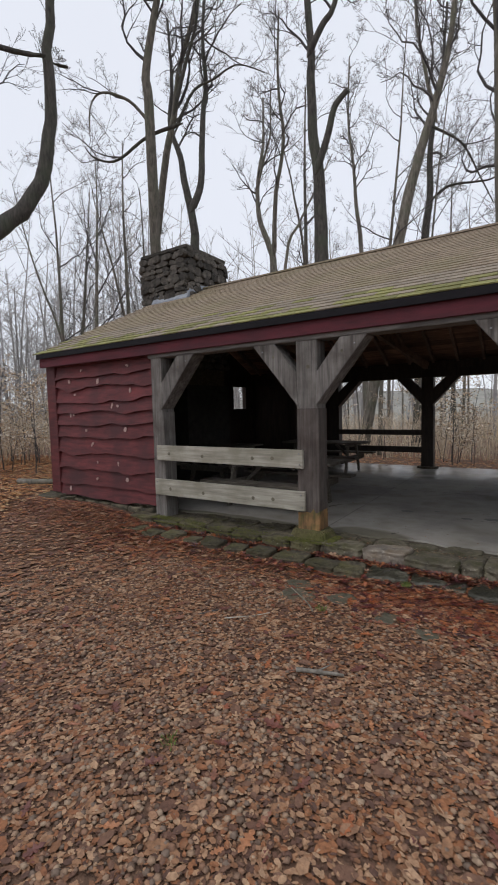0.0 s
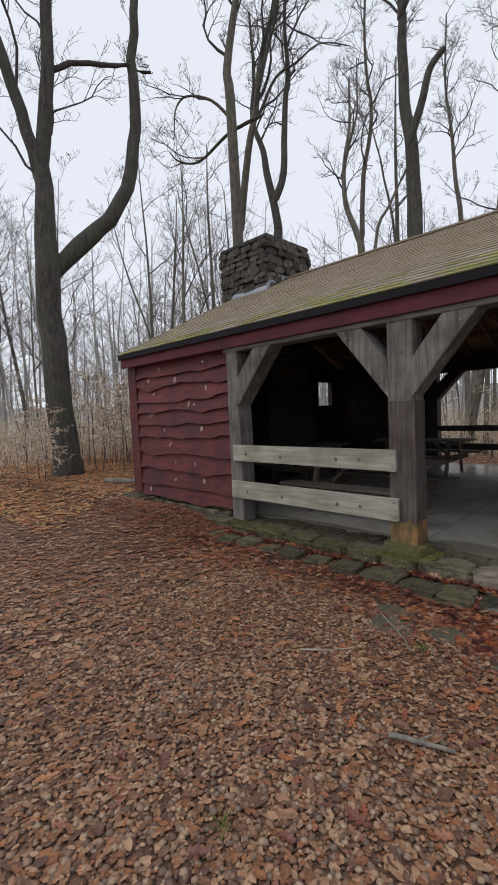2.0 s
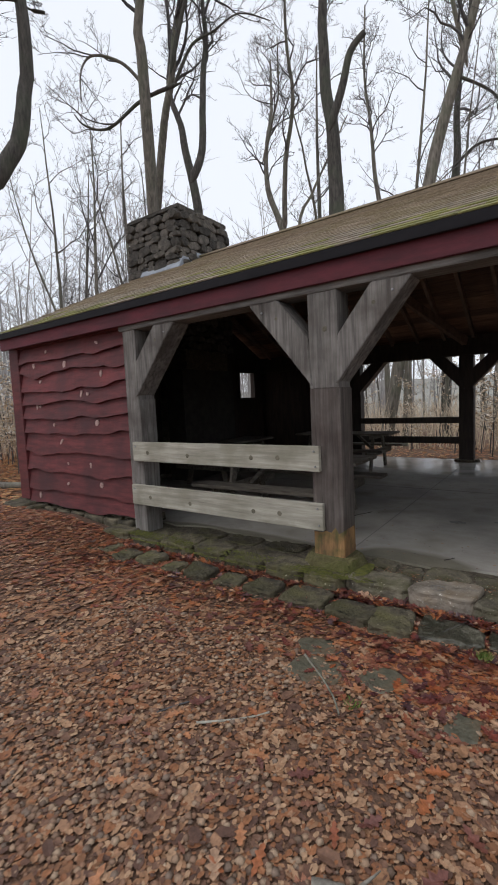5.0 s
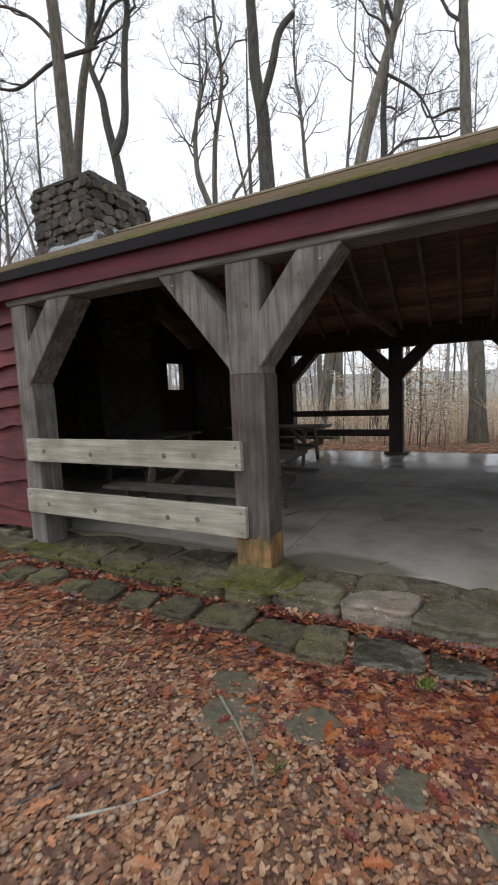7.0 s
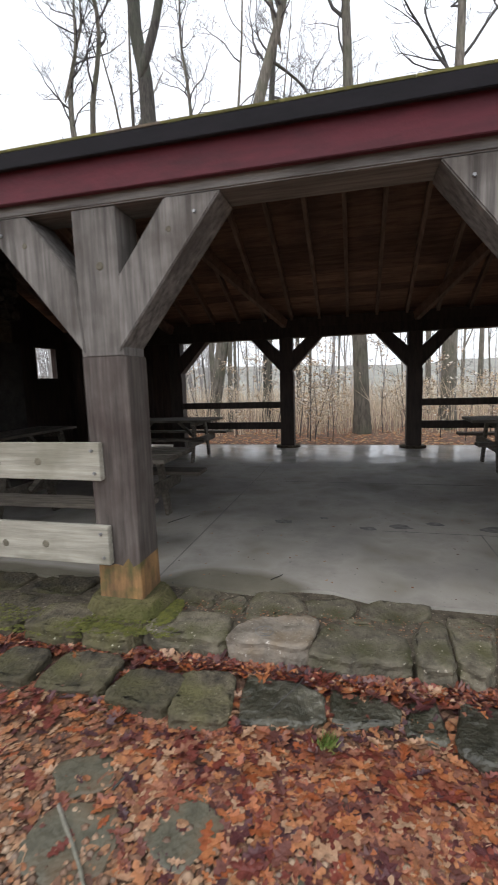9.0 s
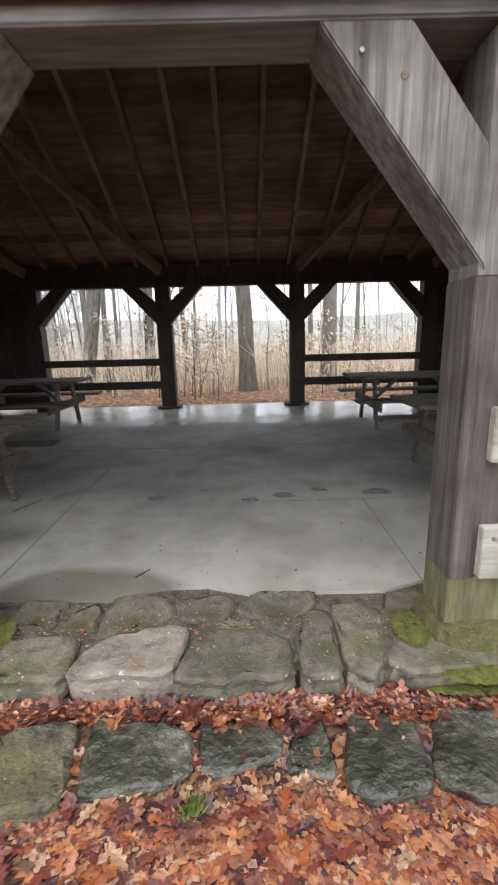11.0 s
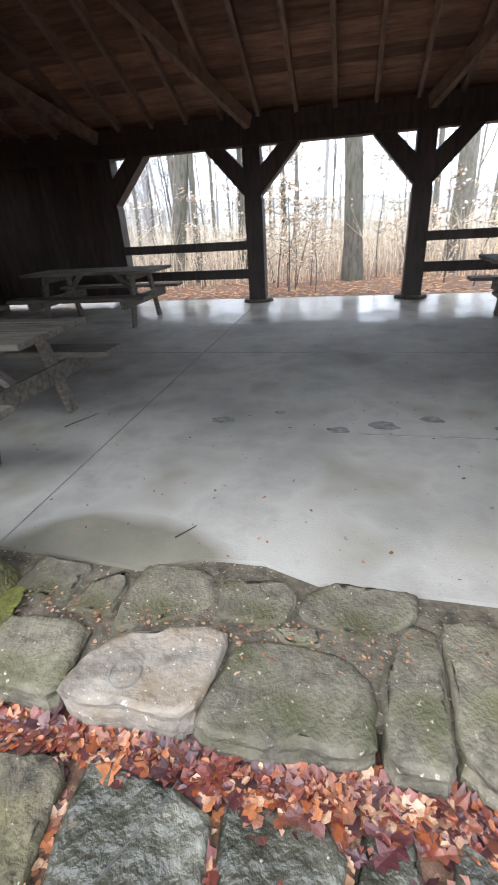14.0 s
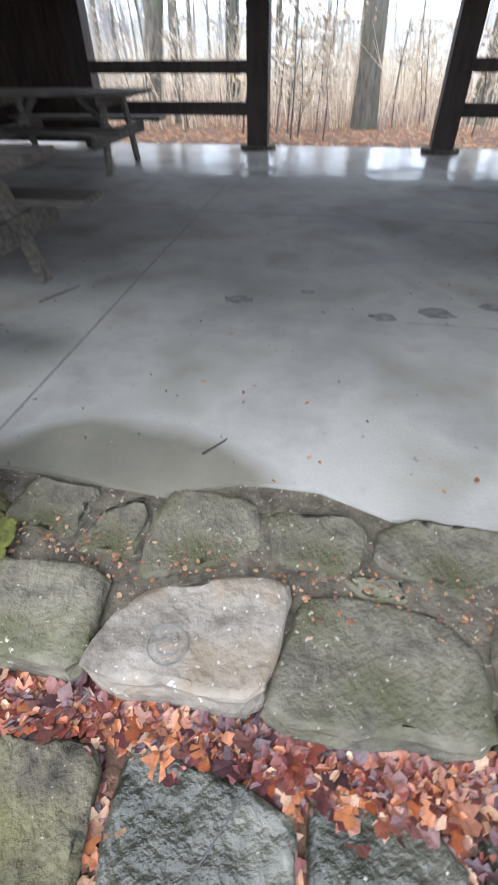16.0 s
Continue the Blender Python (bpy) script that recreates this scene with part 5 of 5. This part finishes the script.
scatter("oak_leaves", 1500, lambda r: (r.uniform(-5.2, 2.2), 4.45 + r.gauss(0, 0.14)), 0.042, OAK, 6, "leaves in the gaps of the lower stones", "leaves", True, 0.0, surface=lambda x, y: -0.14, flat=0.5)
scatter("oak_leaves", 2600, lambda r: (r.uniform(-7.6, -3.6), 4.75 - abs(r.gauss(0, 0.5))), 0.045, DRY_OAK, 8, "red-brown leaves drifted against the wall", "leaves", True, 0.01)
scatter("oak_leaves", 14000, lambda r: (r.uniform(-17, -6.9), r.uniform(3.0, 9.5)), 0.06, CARPET, 9, "orange leaf carpet at the wood's edge", "leaves", True, 0.025, keep=lambda x, y, r: not (x > WEST - 0.1 and y > 4.6) and r.random() < min(1, (-6.9 - x) / 1.5))
scatter("leaf_litter", 3500, lambda r: (r.uniform(-7, 6), 12.45 + 6 * r.random() ** 1.5), 0.055, CARPET, 15, "pale fallen leaves behind the shelter", "leaf litter")
scatter("leaf_crumbs", 320, lambda r: (r.uniform(-3, 2), 5.4 + 6 * r.random()), 0.011, LITTER, 10, "dry leaf crumbs on the concrete", "leaves", surface=lambda x, y: 0.002)
scatter("leaf_crumbs", 420, lambda r: (r.uniform(-2.1, 0.2), 5.04 + r.gauss(0, 0.06)), 0.008, LITTER, 13, "leaf crumbs in the joints between step stones", "leaves", surface=lambda x, y: -0.012)


def pebbles(count, seed):
    r = random.Random(seed)
    verts, faces = [], []
    for _ in range(count):
        x, y = r.uniform(-4.6, 1.2), 0.8 + 3.1 * r.random()
        if r.random() > 0.55 + 0.9 * noise.noise((x * 1.1, y * 1.1, 7)):
            continue
        s = 0.0135 * r.uniform(0.5, 1.6)
        z = ground_height(x, y) + s * 0.3 + 0.008
        o = len(verts)
        verts += [(x + s * math.cos(k * 1.2566 + x) * r.uniform(0.8, 1.3), y + s * math.sin(k * 1.2566 + x) * r.uniform(0.8, 1.3), z) for k in range(5)]
        verts += [(x + s * 0.1, y, z + s * 0.55), (x, y, z - s)]
        for k in range(5):
            faces += [(o + k, o + (k + 1) % 5, o + 5), (o + (k + 1) % 5, o + k, o + 6)]
    return tagged(mesh_object("pebbles", verts, faces, PEBBLE, smooth=True), "small grey and tan path pebbles", "pebbles", kind="stuff")


pebbles(17000, 3)


# sticks on the ground
def stick(x, y, length, radius, turn, seed, label, fork=False, mat=None):
    r = random.Random(seed)
    v, f = [], []
    d = Vector((math.cos(radians(turn)), math.sin(radians(turn)), 0))
    pts, rad = limb(r, Vector((0, 0, 0)), d, length, radius, 7, 0.07, 0)
    pts = [Vector((p.x, p.y, abs(p.z) * 0.4 + radius)) for p in pts]
    rad = [radius * (1 - 0.4 * i / 7) for i in range(8)]
    tube(v, f, pts, rad, 6)
    if fork:
        q, s = limb(r, pts[3], Vector((d.x * 0.7 - d.y * 0.6, d.y * 0.7 + d.x * 0.6, 0.05)), length * 0.4, radius * 0.6, 4, 0.1, 0)
        tube(v, f, q, s, 5)
    ob = mesh_object("stick", v, f, mat or TWIG, smooth=True)
    ob.location = (x, y, ground_height(x, y) + 0.01)
    return tagged(ob, label, "stick")


stick(-1.27, 2.62, 0.32, 0.018, 20, 1, "short lichened grey stick on the litter", True, BARK)
stick(-1.95, 3.85, 0.66, 0.0085, -45, 2, "thin bare twig across a slate", False, BARK)
stick(-1.78, 3.95, 0.3, 0.006, 70, 3, "thin bare twig on the leaves", False, BARK_DARK)
stick(-2.4, 2.95, 0.5, 0.006, 60, 4, "thin bare twig on the litter")
stick(-2.15, 3.0, 0.4, 0.008, 35, 5, "pale broken twig on the litter", False, RAIL)
for fx, fy, fl, ft in ((-1.42, 5.5, 0.12, 50), (-2.7, 6.6, 0.3, 60)):
    s = stick(fx, fy, fl, 0.004, ft, 9, "thin dark twig on the concrete floor", False, BARK_DARK)
    s.location.z = 0.003
stick(-1.2, 4.36, 0.26, 0.0025, 62, 8, "thin twig across a wet stone", False, TWIG).location.z = -0.072
log = stick(-9.6, 5.4, 2.2, 0.07, 15, 6, "fallen grey branch at the wood's edge", False, BARK)


def grass_tuft(x, y, z, n, seed):
    r = random.Random(seed)
    v, f = [], []
    for _ in range(n):
        a, h = r.uniform(0, math.tau), r.uniform(0.02, 0.05)
        bx, by = r.gauss(0, 0.02), r.gauss(0, 0.02)
        o = len(v)
        v += [(bx - 0.004, by, 0), (bx + 0.004, by, 0), (bx + 0.012 * math.cos(a), by + 0.012 * math.sin(a), h * 0.7), (bx + 0.025 * math.cos(a), by + 0.025 * math.sin(a), h)]
        f += [(o, o + 1, o + 2), (o + 1, o + 3, o + 2)]
    ob = mesh_object("grass_tuft", v, f, GRASS)
    ob.location = (x, y, z)
    return tagged(ob, "small tuft of green weed among leaves", "plant")


grass_tuft(-0.95, 4.27, -0.125, 80, 1)
grass_tuft(-1.5, 3.55, -0.2, 30, 2)
grass_tuft(-1.55, 1.7, -0.2, 30, 3)

# ---- shingles, last ----
COURSES, PITCH_LEN = 26, math.hypot(RIDGE_Y - EAVE_Y, RIDGE_Z - EAVE_Z)
tilt = math.degrees(math.atan(SLOPE))
expo = PITCH_LEN / COURSES
sv = [(-0.148, 0, 0.012), (0.148, 0, 0.012), (0.148, expo * 1.25, 0.0), (-0.148, expo * 1.25, 0.0), (-0.148, 0, 0.0), (0.148, 0, 0.0)]
sf = [(0, 1, 2, 3), (4, 5, 1, 0), (0, 3, 4), (1, 5, 2)]
shingle_mesh, moss_mesh = bpy.data.meshes.new("shingle"), bpy.data.meshes.new("mossy_shingle")
for me, mat in ((shingle_mesh, SHINGLE), (moss_mesh, EAVE_MOSS)):
    me.from_pydata(sv, [], sf)
    me.materials.append(mat)
rest_v, rest_f = [], []
rnd = random.Random(2)
for s in (-1, 1):
    for c in range(COURSES):
        n = 45
        for k in range(n):
            x = WEST - 0.02 + (k + (0.5 if c % 2 else 0)) * 0.3
            if x > EAST + 0.1 or (-8.2 < x < -6.55 and c > 20):
                continue
            along = c * expo - 0.03
            y, z = EAVE_Y + along * math.cos(radians(tilt)), EAVE_Z + along * math.sin(radians(tilt)) + 0.003
            m = pose(x, y, z, tilt + rnd.uniform(-0.5, 0.8), rnd.uniform(-0.4, 0.4), rnd.uniform(-0.6, 0.6))
            if s > 0:
                m = pose(0, 2 * RIDGE_Y, 0) @ Matrix.Diagonal((1, -1, 1, 1)) @ m
            if s < 0 and c < 6:
                ob = new("shingle", moss_mesh if rnd.random() < (0.9, 0.65, 0.42, 0.26, 0.16, 0.1)[c] else shingle_mesh)
                ob.parent = roof
                ob.matrix_basis = m
            else:
                o = len(rest_v)
                rest_v += [m @ Vector(p) for p in sv]
                rest_f += [tuple(o + i for i in q) for q in sf]
tagged(mesh_object("shingles", rest_v, rest_f, SHINGLE_I, roof), kind="stuff")
